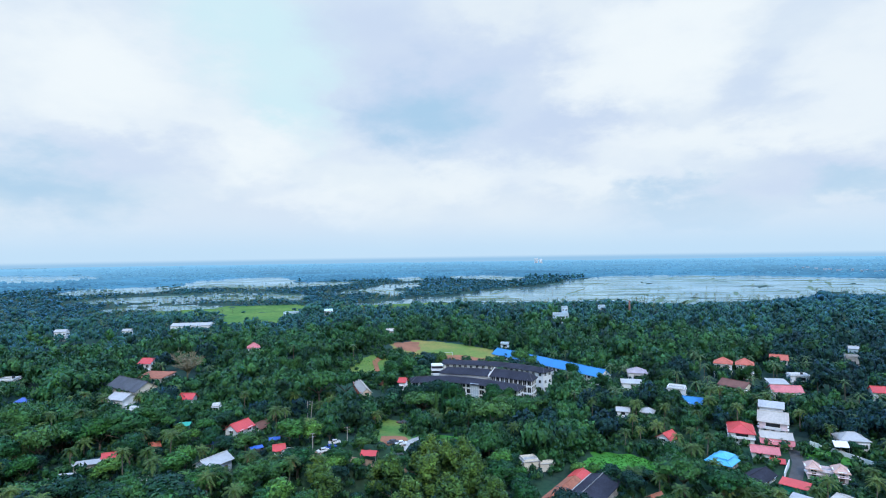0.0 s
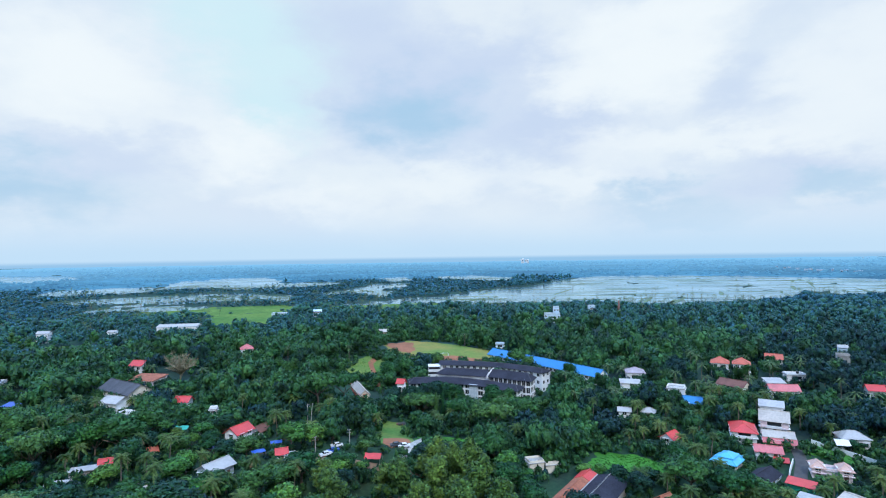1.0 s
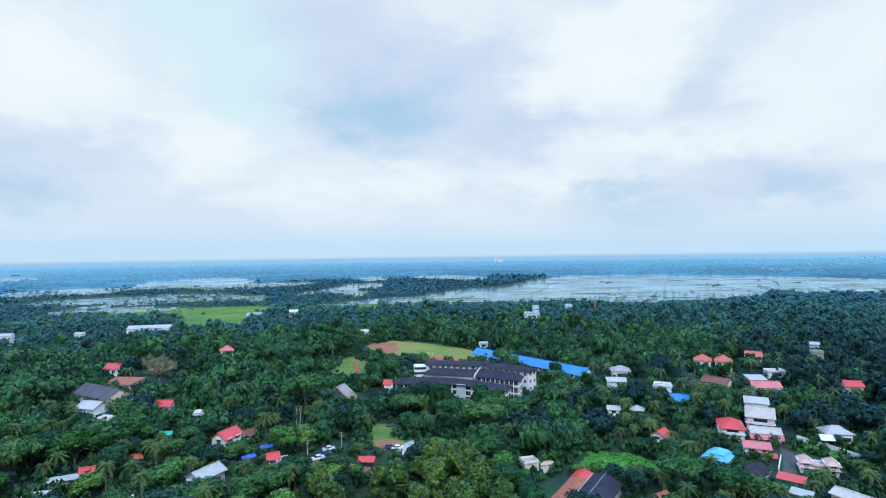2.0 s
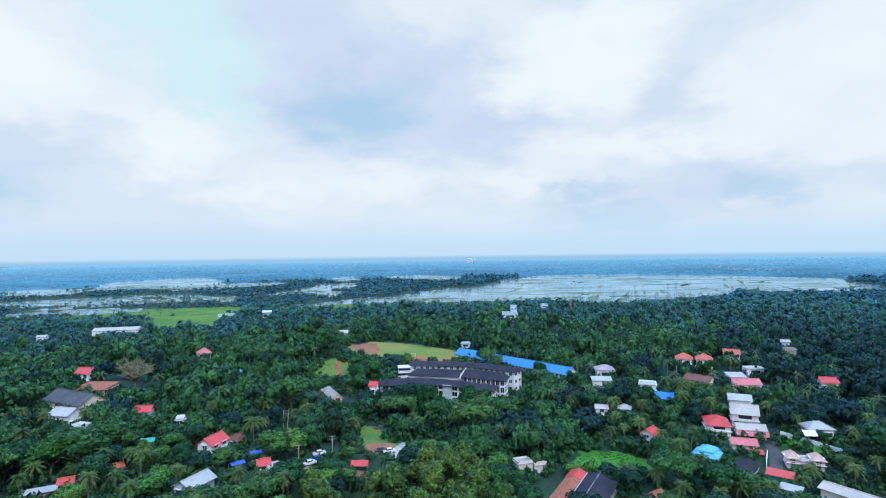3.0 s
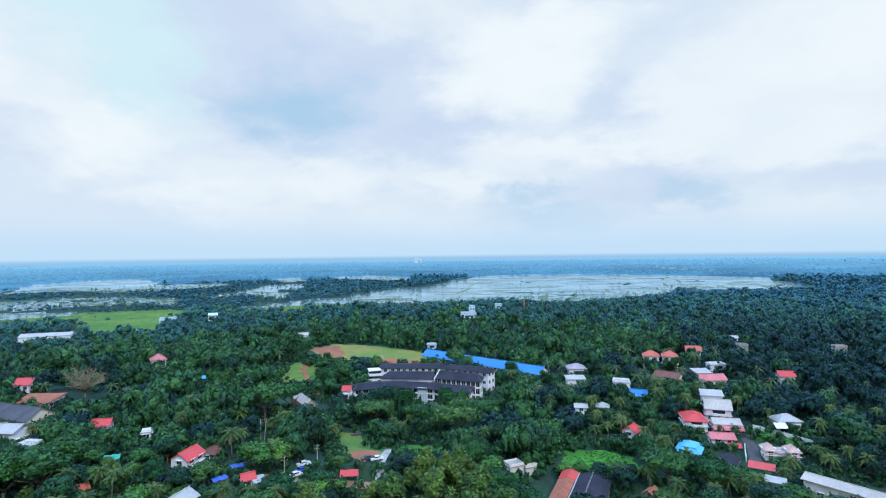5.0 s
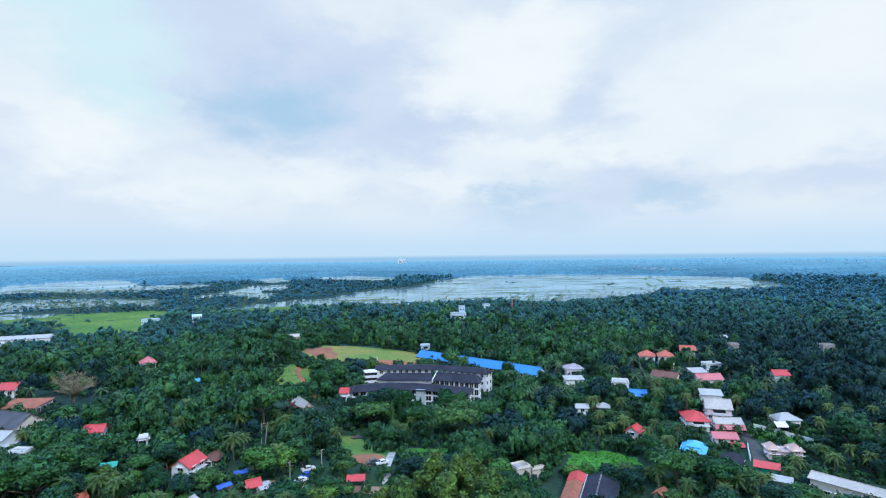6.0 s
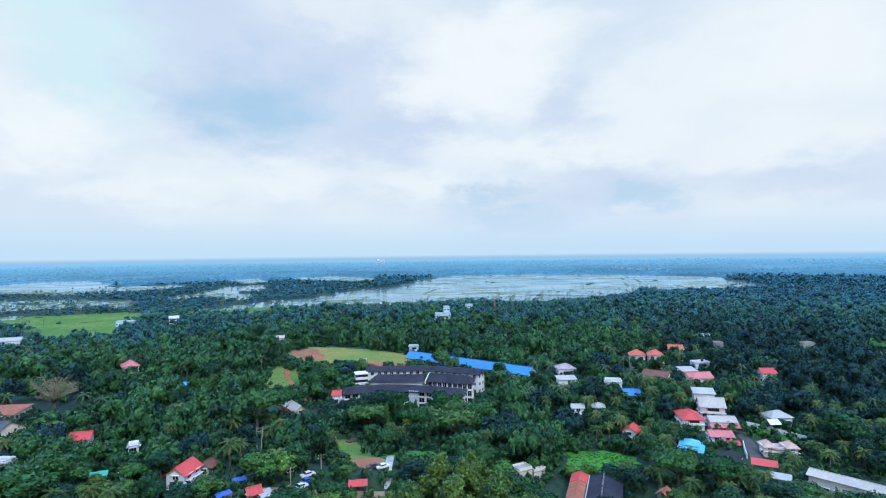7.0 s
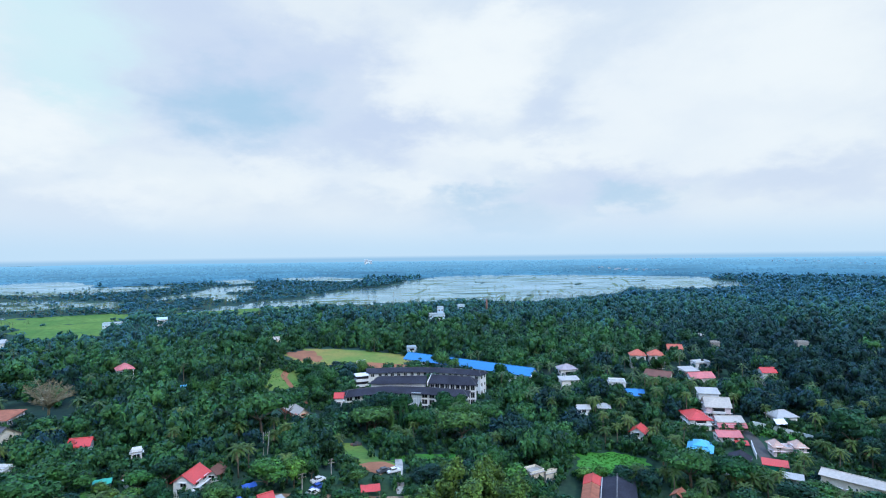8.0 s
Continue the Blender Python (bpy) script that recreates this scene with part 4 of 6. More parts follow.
# ---- school ----
def wing(root, pts, width, eave, base, rise, storeys, walls="white", bays=True, roof_over=0.9, step=3.2, low=0.30, tall=0.52, label="", hips=(True, True)):
    """A bent range of building: wall, two roof slopes with a ridge, and a row of window bays on the front and ends."""
    n = len(pts)
    left, right = [], []
    for i, (x, y) in enumerate(pts):
        a, b = Vector(pts[max(0, i - 1)]), Vector(pts[min(n - 1, i + 1)])
        d = (b - a).normalized()
        nrm = Vector((d.y, -d.x))
        left.append((Vector((x, y)), nrm, d))
    H, wg, front, back, cap = eave - base, Geo(), Geo(), Geo(), Geo()
    drop = rise * roof_over / (width / 2)
    rows = []
    for i, (p, pn, d) in enumerate(left):
        e = d * (-0.8 if i == 0 else 0.8 if i == n - 1 else 0)
        inset = d * (width * 0.42 if i == 0 and hips[0] else -width * 0.42 if i == n - 1 and hips[1] else 0)
        rows.append((p + pn * roof_over + e, p - pn * width / 2 + e + inset, p - pn * (width + roof_over) + e))
    ends = []
    for g, a, b, za, zb in ((front, 0, 1, H - drop, H + rise), (back, 1, 2, H + rise, H - drop)):
        v = []
        for r in rows:
            v += [(*r[a], za), (*r[b], zb), (*r[a], za - 0.2), (*r[b], zb - 0.2)]
        f = [(0, 1, 3, 2), (4 * n - 4, 4 * n - 2, 4 * n - 1, 4 * n - 3)]
        for i in range(n - 1):
            o = 4 * i
            f += [(o, o + 4, o + 5, o + 1), (o + 2, o + 3, o + 7, o + 6), (o, o + 2, o + 6, o + 4), (o + 1, o + 5, o + 7, o + 3)]
        g.add(v, f)
    cap.tube([(*r[1], H + rise + 0.05) for r in rows], [0.2] * n, 6)
    for r, there in ((rows[0], hips[0]), (rows[-1], hips[1])):
        if there:
            tri = [(*r[0], H - drop), (*r[2], H - drop), (*r[1], H + rise)]
            ends.append(Geo().slab(tri if r is rows[-1] else tri[::-1], 0.2))
            for k in (0, 2):
                cap.tube([(*r[k], H - drop + 0.04), (*r[1], H + rise + 0.04)], [0.14, 0.14], 5)
    v = []
    for p, pn, d in left:
        q = p - pn * width
        v += [(*p, -1.5), (*p, H), (*q, H), (*q, -1.5)]
    f = [(0, 1, 2, 3), (4 * n - 1, 4 * n - 2, 4 * n - 3, 4 * n - 4)]
    for i in range(n - 1):
        o = 4 * i
        f += [(o, o + 4, o + 5, o + 1), (o + 1, o + 5, o + 6, o + 2), (o + 2, o + 6, o + 7, o + 3)]
    wg.add(v, f)
    for (p, pn, d), s, there in ((left[0], -1, hips[0]), (left[-1], 1, hips[1])):
        if there:
            continue
        a, b, c = p, p - pn * width, p - pn * width / 2
        o = d * (-0.2 * s)
        wg.add([(*a, H), (*b, H), (*c, H + rise - 0.1), (*(a + o), H), (*(b + o), H), (*(c + o), H + rise - 0.1)],
               [(0, 1, 2), (5, 4, 3), (0, 3, 4, 1), (1, 4, 5, 2), (2, 5, 3, 0)])
    for q in [wg, front, back, cap] + ends:
        q.v = [(x - root.location.x, y - root.location.y, z) for x, y, z in q.v]
    wall = part("wall", wg, M[walls], root, label)
    top = part("roof_slope", front, M["slate"], root)
    part("roof_slope", back, M["slate"], root)
    part("ridge_cap", cap, M["slate_edge"], top)
    for g in ends:
        part("hip_slope", g, M["slate"], root)
    if not bays:
        return wall
    sh = H / storeys
    runs = [(left[i][0], left[i + 1][0]) for i in range(n - 1)]
    (p, pn, _), (q, qn, _) = left[-1], left[0]
    runs += [(p, p - pn * width), (q - qn * width, q)]
    for a, b in runs:
        length = (b - a).length
        m = max(1, int(length / step))
        turn = math.degrees(math.atan2(b.y - a.y, b.x - a.x))
        for k in range(storeys):
            for i in range(m):
                c = a + (b - a) * ((i + 0.5) / m)
                window(root, c.x - root.location.x, c.y - root.location.y, k * sh + sh * low, step * (0.55 if tall < 0.6 else 0.8), sh * tall, turn, hood=False)
    return wall


def build_school():
    zb = -1.6
    root = thing("school_building", pose(20, 270, zb), "white three-storey school of bent ranges with dark grey roofs", "school")
    rear = [(-0.6, 299), (4, 298.6), (13, 296.4), (26, 292.3), (37, 285.4), (44.5, 279.2), (50.2, 273.2)]
    middle = [(-2.5, 281.4), (3, 278.6), (12, 276), (21.4, 272.5)]
    step_up = [(23.6, 271.4), (29.8, 268), (35.9, 263), (42.0, 260)]
    fore = [(-16.5, 268.6), (-6, 269.8), (1, 269.3), (10.4, 265.4), (19.4, 260.4), (27.4, 253.6), (34, 250)]
    wing(root, rear, 7.2, 9.3, zb, 1.2, 3, step=2.8, low=0.36, tall=0.42, hips=(False, True))
    wing(root, middle, 8.6, 8.5, zb, 2.0, 3, hips=(True, False), bays=False)
    wing(root, step_up, 8, 8.7, zb, 2.4, 3, step=2.2, low=0.12, tall=0.74, hips=(False, True))
    # tall dark panes on this range stand for the shade of open verandas
    wing(root, fore, 7.4, 6.7, zb, 1.4, 3, step=3.0, low=0.12, tall=0.74, roof_over=1.3)
    # white coping wall where the middle range steps up
    d = Vector((0.80, 0.60, 0)) * 0.3
    pts = [Vector((22.1, 270.6, 8.6)), Vector((25.9, 275.6, 11.5))]
    v = [tuple(p + k * d + Vector((-20, -270, 1.6 + z))) for p in pts for z in (-1.4, 0.35) for k in (-1, 1)]
    part("coping_wall", Geo().add(v, [(0, 2, 3, 1), (4, 5, 7, 6), (0, 1, 5, 4), (2, 6, 7, 3), (0, 4, 6, 2), (1, 3, 7, 5)]), M["white"], root)
    # flat-topped stair block with open balconies at the end of the rear range
    # a dark solid stands for the shade inside the open balconies
    block = part("stair_block", Geo().box(-27.0, 25.4, -1.5, -21.0, 31.0, 10.2), M["slate"], root, "stair block, a dark solid standing for its shaded recesses")
    for k in range(5):
        z = 2.6 * k
        part("balcony_rail", Geo().box(-27.5, 24.7, z - 0.15, -20.8, 31.3, z + 1.05 if k < 4 else z + 0.3), M["white"], block)
    at = pose(-5.3, -6.95, 0, 0, 0, -29)
    entry = part("glazed_bay", Geo().box(-2.2, -0.7, 0.5, 2.2, 0.3, 8.2), M["frosted"], root, "pale glazed stair window", at=at)
    g = Geo()
    for k in range(5):
        g.box(-2.2 + k * 1.1 - 0.05, -0.76, 0.5, -2.2 + k * 1.1 + 0.05, -0.7, 8.2)
    for k in range(4):
        g.box(-2.2, -0.77, 0.5 + 2.5 * k, 2.2, -0.7, 0.62 + 2.5 * k)
    part("mullion", g, M["white"], entry)
    for pts, deep, low in ((rear, 7.2, 6.5), (middle, 8.6, 6.5), (step_up, 8, 1.5), (fore, 7.4, 6.6)):
        for (x0, y0), (x1, y1) in zip(pts[:-1], pts[1:]):
            length = math.hypot(x1 - x0, y1 - y0)
            for k in range(int(length / 4) + 1):
                t = k * 4 / length
                CLEAR.append((x0 + (x1 - x0) * t + (y1 - y0) / length * -deep / 2, y0 + (y1 - y0) * t + (x1 - x0) / length * deep / 2, 5.0, low))
    for x, y in ((14.5, 262), (-6, 292), (43, 270), (47, 262), (50, 273), (54, 276), (38, 259)):
        CLEAR.append((x, y, 3, 1.5))
    h = house(-20.3, 260.6, -18, 3.8, 3.8, 9.0, "gable", "red", "white", "small white annexe with a bright red roof", 2, 1.4, name="annexe", category="annexe", group="", shade=0.98)
    # long blue shed
    h = house(59.5, 316, -55, 86, 9.5, 5.4, "gable", "blue", "white", "very long white shed with a bright blue sheet roof", 1, 3.0, name="long_shed", category="shed", group="", reach=6, base=2.2)
    for q in (-38, -25, -12, 0, 12, 25, 38):
        c, s = math.cos(radians(-55)), math.sin(radians(-55))
        CLEAR.append((59.5 + q * c, 316 + q * s, 6, 5.4))
    for x, y in ((-20, 380), (0, 368), (20, 353), (0, 345), (-28, 370), (-30, 360), (20, 338), (-22, 388)):
        CLEAR.append((x, y, 12, ground_z(x, y) + 0.3))


build_school()
for x, y in ((-22, 222), (-21, 208), (-20, 196), (-18, 190)):
    CLEAR.append((x, y, 4.5, ground_z(x, y) + 0.3))
for x, y in ((-10, 199), (-12, 190), (-14, 183)):
    CLEAR.append((x, y, 2.2, ground_z(x, y) + 0.3))
for x, y in ((-40, 300), (-42, 318), (59, 181), (52, 184), (66, 178), (-300, 835), (-330, 830), (-270, 830), (-280, 780), (-310, 780), (-250, 780), (-280, 740), (-300, 720), (-240, 740), (-355, 520), (-370, 530), (-340, 500), (122, 190), (113, 172), (106, 163), (2, 203)):
    CLEAR.append((x, y, 7, ground_z(x, y) + 0.3))


# ---- small things outdoors ----
def keep_open(x, y, reach, above=0.3):
    CLEAR.append((x, y, reach, ground_z(x, y) + above))


def utility_pole(x, y, h, double=False, mat="concrete"):
    root = thing("utility_pole", pose(x, y, ground_z(x, y), 0, 0, 12), "twin-legged electricity pole with crossarms" if double else "weathered concrete electricity pole with a crossarm", "pole")
    legs = ((-0.9, 0.0), (0.9, 0.35)) if double else ((0.0, 0.0),)
    for u, lean in legs:
        part("pole", Geo().tube([(u - lean * 2, 0, -0.5), (u, 0, h)], [0.15, 0.10], 8), M[mat], root)
    for k, z in enumerate((h - 0.4, h - 1.3)):
        arm = part("crossarm", Geo().box(-0.9, -0.05, z, 0.9, 0.05, z + 0.10), M["timber"], root)
        for q in (-0.8, -0.3, 0.3, 0.8):
            part("insulator", Geo().tube([(q, 0, z + 0.1), (q, 0, z + 0.22), (q, 0, z + 0.26)], [0.05, 0.07, 0.03], 6), M["white"], arm)


def car(x, y, turn, mat, label):
    root = thing("car", pose(x, y, ground_z(x, y) + 0.12, 0, 0, turn), label, "car", "parked cars")
    prof = [(-2.0, 0.35), (-2.0, 0.85), (-1.15, 0.95), (-0.65, 1.45), (0.75, 1.48), (1.35, 0.98), (2.0, 0.9), (2.05, 0.4)]
    n = len(prof)
    v = [(px, s * (0.82 if pz < 1.2 else 0.66), pz) for s in (-1, 1) for px, pz in prof]
    f = [tuple(range(n)), tuple(range(2 * n - 1, n - 1, -1))] + [(i, i + n, (i + 1) % n + n, (i + 1) % n) for i in range(n)]
    part("body", Geo().add(v, f), M[mat], root)
    g = Geo().add([(-1.1, -0.76, 1.0), (-0.66, -0.68, 1.40), (-0.66, 0.68, 1.40), (-1.1, 0.76, 1.0)], [(0, 1, 2, 3)])
    part("rear_window", Geo().add([(p[0] - 0.02, p[1], p[2] + 0.02) for p in g.v], g.f), M["glass"], root)
    part("windscreen", Geo().add([(1.32, -0.76, 1.03), (0.80, -0.66, 1.46), (0.80, 0.66, 1.46), (1.32, 0.76, 1.03)], [(3, 2, 1, 0)]), M["glass"], root)
    for s in (-1, 1):
        part("side_window", Geo().add([(-0.95, s * 0.80, 1.02), (1.1, s * 0.80, 1.02), (0.65, s * 0.70, 1.40), (-0.6, s * 0.70, 1.40)], [(0, 1, 2, 3)]), M["glass"], root)
        for q in (-1.25, 1.3):
            w = part("wheel", Geo().tube([(q, s * 0.66, 0.2), (q, s * 0.86, 0.2)], [0.32, 0.32], 12), M["rubber"], root)
            part("rim", Geo().tube([(q, s * 0.855, 0.2), (q, s * 0.875, 0.2)], [0.2, 0.18], 10), M["metal"], w)


def shelter(x, y, turn, w, d, h, mat, label, peak=0.5, name="shelter"):
    """A sheet stretched over posts, sagging between them."""
    z = ground_z(x, y)
    keep_open(x, y, max(w, d) * 0.5, h * 0.7)
    root = thing(name, pose(x, y, z, 0, 0, turn), label, "shelter")
    n = 6
    v = []
    for i in range(n + 1):
        for k in range(n + 1):
            u, q = i / n - 0.5, k / n - 0.5
            v.append((u * w, q * d, h + peak * (1 - abs(2 * q)) - 0.12 * math.sin(math.pi * i / n * 2) ** 2 + 0.05 * math.sin(9 * u + 5 * q)))
    f = [(i * (n + 1) + k, (i + 1) * (n + 1) + k, (i + 1) * (n + 1) + k + 1, i * (n + 1) + k + 1) for i in range(n) for k in range(n)]
    g = Geo().add(v, f)
    g.add([(a, b, c - 0.03) for a, b, c in v], [tuple(reversed(q)) for q in f])
    part("cover", g, M[mat], root)
    for sx in (-1, 1):
        for sy in (-1, 1):
            part("post", Geo().tube([(sx * w * 0.46, sy * d * 0.46, -0.3), (sx * w * 0.46, sy * d * 0.46, h)], [0.05, 0.05], 6), M["metal"], root)
    return root


utility_pole(-50.6, 200.5, 7.5, True)
utility_pole(-42.3, 170.5, 7.0)
utility_pole(-33.5, 182.6, 5.5)
for x, y in ((-50.6, 200.5), (-42.3, 170.5), (-33.5, 182.6)):
    keep_open(x, y, 1.5, 1.0)
car(-37.4, 180.2, 20, "car_white", "white hatchback car parked by a track")
car(-37.9, 176.2, 25, "tarp", "blue hatchback car parked by a track")
car(-39.6, 173.2, 30, "car_white", "white hatchback car parked beside trees")
car(-15.4, 183.4, 10, "car_white", "white hatchback car parked by a lawn")
car(-18.2, 184.0, 10, "car_dark", "dark hatchback car parked by a lawn")
for x, y in ((-37.5, 177), (-39.6, 173), (-16.5, 183.5)):
    keep_open(x, y, 2.0)
shelter(-55.2, 173.0, 20, 3.6, 3.0, 2.4, "tarp", "blue tarpaulin stretched over posts")
shelter(-58.5, 165.2, 35, 4.0, 3.0, 2.2, "tarp", "blue tarpaulin stretched over posts")
shelter(-74.9, 169.9, 10, 3.4, 3.0, 2.2, "tarp", "blue tarpaulin stretched over posts")
shelter(-90.0, 185.6, 5, 4.2, 3.2, 2.8, "green_sheet", "green tarpaulin awning over a yard", 0.9)
shelter(-24.5, 172.0, -8, 5.2, 3.8, 2.3, "red", "bright red awning on posts by a track", 1.2)
shelter(131.0, 178.6, -14, 4.4, 4.2, 3.2, "car_white", "white peaked garden canopy on posts", 1.5, "canopy")
house(27.4, 177.4, 12, 5.0, 4.2, 1.9, "flat", "concrete", "cream", "small cream building with a stained flat roof", 1)
house(33.0, 176.8, 12, 4.6, 1.2, 0.8, "flat", "concrete", "cream", "low cream garden wall and step", 1, windows=False, name="garden_wall", category="wall")
house(96.8, 146.2, -50, 4.4, 2.6, 1.8, "mono", "sheet", "concrete", "lean-to with a pale sheet roof", 1, 0.6, windows=False, name="shed", category="shed")
house(58.6, 150.4, 30, 4.2, 3.2, 1.4, "gable", "rust", "concrete", "small shed with a rusty tiled roof", 1, 0.8, windows=False, name="shed", category="shed")


def compound_wall(points, label):
    (x0, y0), (x1, y1) = points[0], points[-1]
    root = thing("compound_wall", pose(x0, y0, ground_z(x0, y0)), label, "wall")
    for a, b in zip(points[:-1], points[1:]):
        d = (Vector(b) - Vector(a)).normalized()
        nrm = Vector((-d.y, d.x)) * 0.1
        c = [Vector(a) - nrm, Vector(b) - nrm, Vector(b) + nrm, Vector(a) + nrm]
        zs = [ground_z(*q) - root.location.z for q in (a, b, b, a)]
        v = [(q.x - x0, q.y - y0, z - 0.4) for q, z in zip(c, zs)] + [(q.x - x0, q.y - y0, z + 1.7) for q, z in zip(c, zs)]
        part("wall_panel", Geo().add(v, [(3, 2, 1, 0), (4, 5, 6, 7), (0, 1, 5, 4), (1, 2, 6, 5), (2, 3, 7, 6), (3, 0, 4, 7)]), M["white"], root)
        keep_open(*a, 2.0, 0.5)


compound_wall([(125.5, 185.0), (128.0, 181.6), (130.6, 178.2), (133.0, 175.0), (135.4, 171.8), (137.6, 168.8)], "white plastered compound wall along a garden")
compound_wall([(110.0, 172.0), (106.5, 168.0), (103.4, 164.2)], "stained white wall beside a lane")


def goal():
    x, y = 2.6, 337.0
    root = thing("goal", pose(x, y, ground_z(x, y) + 0.1, 0, 0, 8), "white football goal frame on worn grass", "goal")
    for s in (-1, 1):
        part("post", Geo().tube([(s * 2.5, 0, 0), (s * 2.5, 0, 2.0)], [0.08, 0.08], 8), M["white"], root)
        part("stay", Geo().tube([(s * 2.5, 0, 2.0), (s * 2.5, -1.6, 0)], [0.05, 0.05], 6), M["white"], root)
    part("crossbar", Geo().tube([(-2.5, 0, 2.0), (2.5, 0, 2.0)], [0.08, 0.08], 8), M["white"], root)


goal()


def chimney(x, y, h):
    root = thing("chimney", pose(x, y, ground_z(x, y)), "tall tapering red brick factory chimney", "chimney")
    part("shaft", Geo().tube([(0, 0, -1), (0, 0, h * 0.5), (0, 0, h)], [1.7, 1.35, 1.05], 14), M["brick"], root, smooth=True)
    part("rim", Geo().tube([(0, 0, h - 0.6), (0, 0, h + 0.2)], [1.4, 1.4], 14), M["concrete"], root)
    part("plinth", Geo().box(-2.4, -2.4, -1, 2.4, 2.4, 2.2), M["brick"], root)


chimney(255, 735, 22)


def far_block(x, y, w, d, h, label, name="far_building", paint="haze_white"):
    z = ground_z(x, y)
    root = thing(name, pose(x, y, z, 0, 0, -math.degrees(math.atan2(x, y))), label, "building", "buildings of a distant town")
    part("wall", Geo().box(-w / 2, -d / 2, -2, w / 2, d / 2, h), M[paint], root)
    part("roof", Geo().box(-w / 2 - 0.5, -d / 2 - 0.5, h, w / 2 + 0.5, d / 2 + 0.5, h + 0.6), M[paint], root)
    for k in range(int(h / 6)):
        part("window_band", Geo().box(-w / 2 + 1, -d / 2 - 0.12, k * 6 + 2, w / 2 - 1, -d / 2 - 0.02, k * 6 + 4), M["glass"], root)


far_block(662, 3800, 24, 14, 40, "white apartment tower above the hazy plain", "apartment_building", "white")
far_block(694, 3810, 26, 14, 34, "white apartment tower above the hazy plain", "apartment_building", "white")
for k in range(60):
    a = radians(33 + 28 * ((k * 0.618) % 1.0))
    q = 2300 + 2700 * ((k * 0.383 + 0.2) % 1.0)
    far_block(q * math.sin(a), q * math.cos(a), 8 + 10 * ((k * 0.71) % 1.0), 9, 8 + 6 * ((k * 0.29) % 1.0), "building of a distant town, painted pale for haze", paint="far_town")


def rubble():
    x, y = -18.4, 229.5
    root = thing("rubble_heap", pose(x, y, ground_z(x, y)), "grey heap of rubble and stones on a lawn", "rubble")
    r = np.random.default_rng(3)
    for k in range(14):
        px, py, s = r.uniform(-2.2, 2.2), r.uniform(-1.6, 1.6), r.uniform(0.3, 0.75)
        v = [(px + s * a * r.uniform(0.8, 1.2), py + s * b * r.uniform(0.8, 1.2), s * (c * 0.7 + 0.4)) for a in (-1, 1) for b in (-1, 1) for c in (-1, 1)]
        part("stone", Geo().add(v, [(0, 1, 3, 2), (4, 6, 7, 5), (0, 4, 5, 1), (2, 3, 7, 6), (0, 2, 6, 4), (1, 5, 7, 3)]), M["oldtile"] if k % 3 == 0 else M["road"], root)
    keep_open(x, y, 2)


rubble()


def bare_tree(x, y, h, reach):
    r = np.random.default_rng(11)
    root = thing("bare_tree", pose(x, y, ground_z(x, y)), "leafless brownish grey tree with fine twigs", "tree")
    limbs, twigs = Geo(), Geo()
    limbs.tube([(0, 0, -0.5), (0.2, 0, h * 0.25), (0.1, 0.2, h * 0.42)], [0.55, 0.42, 0.34], 8)
    tips = []
    for k in range(16):
        a, e = 2.4 * k + r.uniform(-0.3, 0.3), r.uniform(0.35, 1.25)
        d = np.array((math.cos(a) * math.cos(e), math.sin(a) * math.cos(e), math.sin(e)))
        p0 = np.array((0.1, 0.1, h * r.uniform(0.28, 0.42)))
        p1 = p0 + d * reach * 0.5 + (0, 0, 0.4)
        p2 = p0 + d * reach * r.uniform(0.85, 1.05) + (0, 0, 0.2)
        limbs.tube([p0, p1, p2], [0.22, 0.14, 0.05], 5)
        tips += [(p0 * (1 - t) + p1 * t) if t < 1 else (p1 * (2 - t) + p2 * (t - 1)) for t in np.linspace(0.6, 2, 9)]
    for p in tips:
        for k in range(7):
            d = r.normal(size=3)
            d[2] = abs(d[2]) * 0.7 + 0.1
            d = d / np.linalg.norm(d) * r.uniform(1.2, 2.6)
            twigs.tube([p, p + d * 0.5 + r.normal(size=3) * 0.1, p + d], [0.07, 0.05, 0.03], 3, False)
    part("trunk", limbs, M["twig"], root, smooth=True)
    part("twig_crown", twigs, M["twig"], root)
    CLEAR.append((x, y, reach * 0.8, ground_z(x, y) + h * 0.35))


bare_tree(-125.5, 261, 15, 10.5)


def banana_plant(x, y, h, proto=[]):
    """A clump of broad arching leaves on a short green stem."""
    if not proto:
        r = np.random.default_rng(5)
        for q in range(3):
            leaves = Geo()
            for k in range(9):
                a, e = 2.4 * k + r.uniform(-0.3, 0.3), r.uniform(0.5, 1.2)
                ca, sa = math.cos(a), math.sin(a)
                row = []
                for i in range(6):
                    t = i / 5
                    out, up = t * 0.75 * math.cos(e), 0.45 + t * 0.65 * math.sin(e) - 0.42 * t * t
                    w = 0.13 * math.sin(math.pi * min(1, 0.12 + 0.86 * t))
                    row += [(out * ca - sa * w, out * sa + ca * w, up - 0.04), (out * ca, out * sa, up), (out * ca + sa * w, out * sa - ca * w, up - 0.04)]
                leaves.add(row, [(3 * i + j, 3 * i + j + 1, 3 * i + j + 4, 3 * i + j + 3) for i in range(5) for j in (0, 1)])
            proto.append((leaves.mesh("leaves", M["leaf_fresh"]), Geo().tube([(0, 0, -0.1), (0, 0, 0.5)], [0.06, 0.04], 7).mesh("stem", M["leaf_fresh"])))
    a, b = proto[int(abs(x * 7 + y * 3)) % 3]
    root = thing("banana_plant", Matrix.LocRotScale((x, y, ground_z(x, y)), Euler((0, 0, x * 1.7)), (h, h, h)), "banana plant with broad arching green leaves", "banana plant", "banana plants in the gardens")
    part("leaves", a, None, root)
    part("stem", b, None, root)


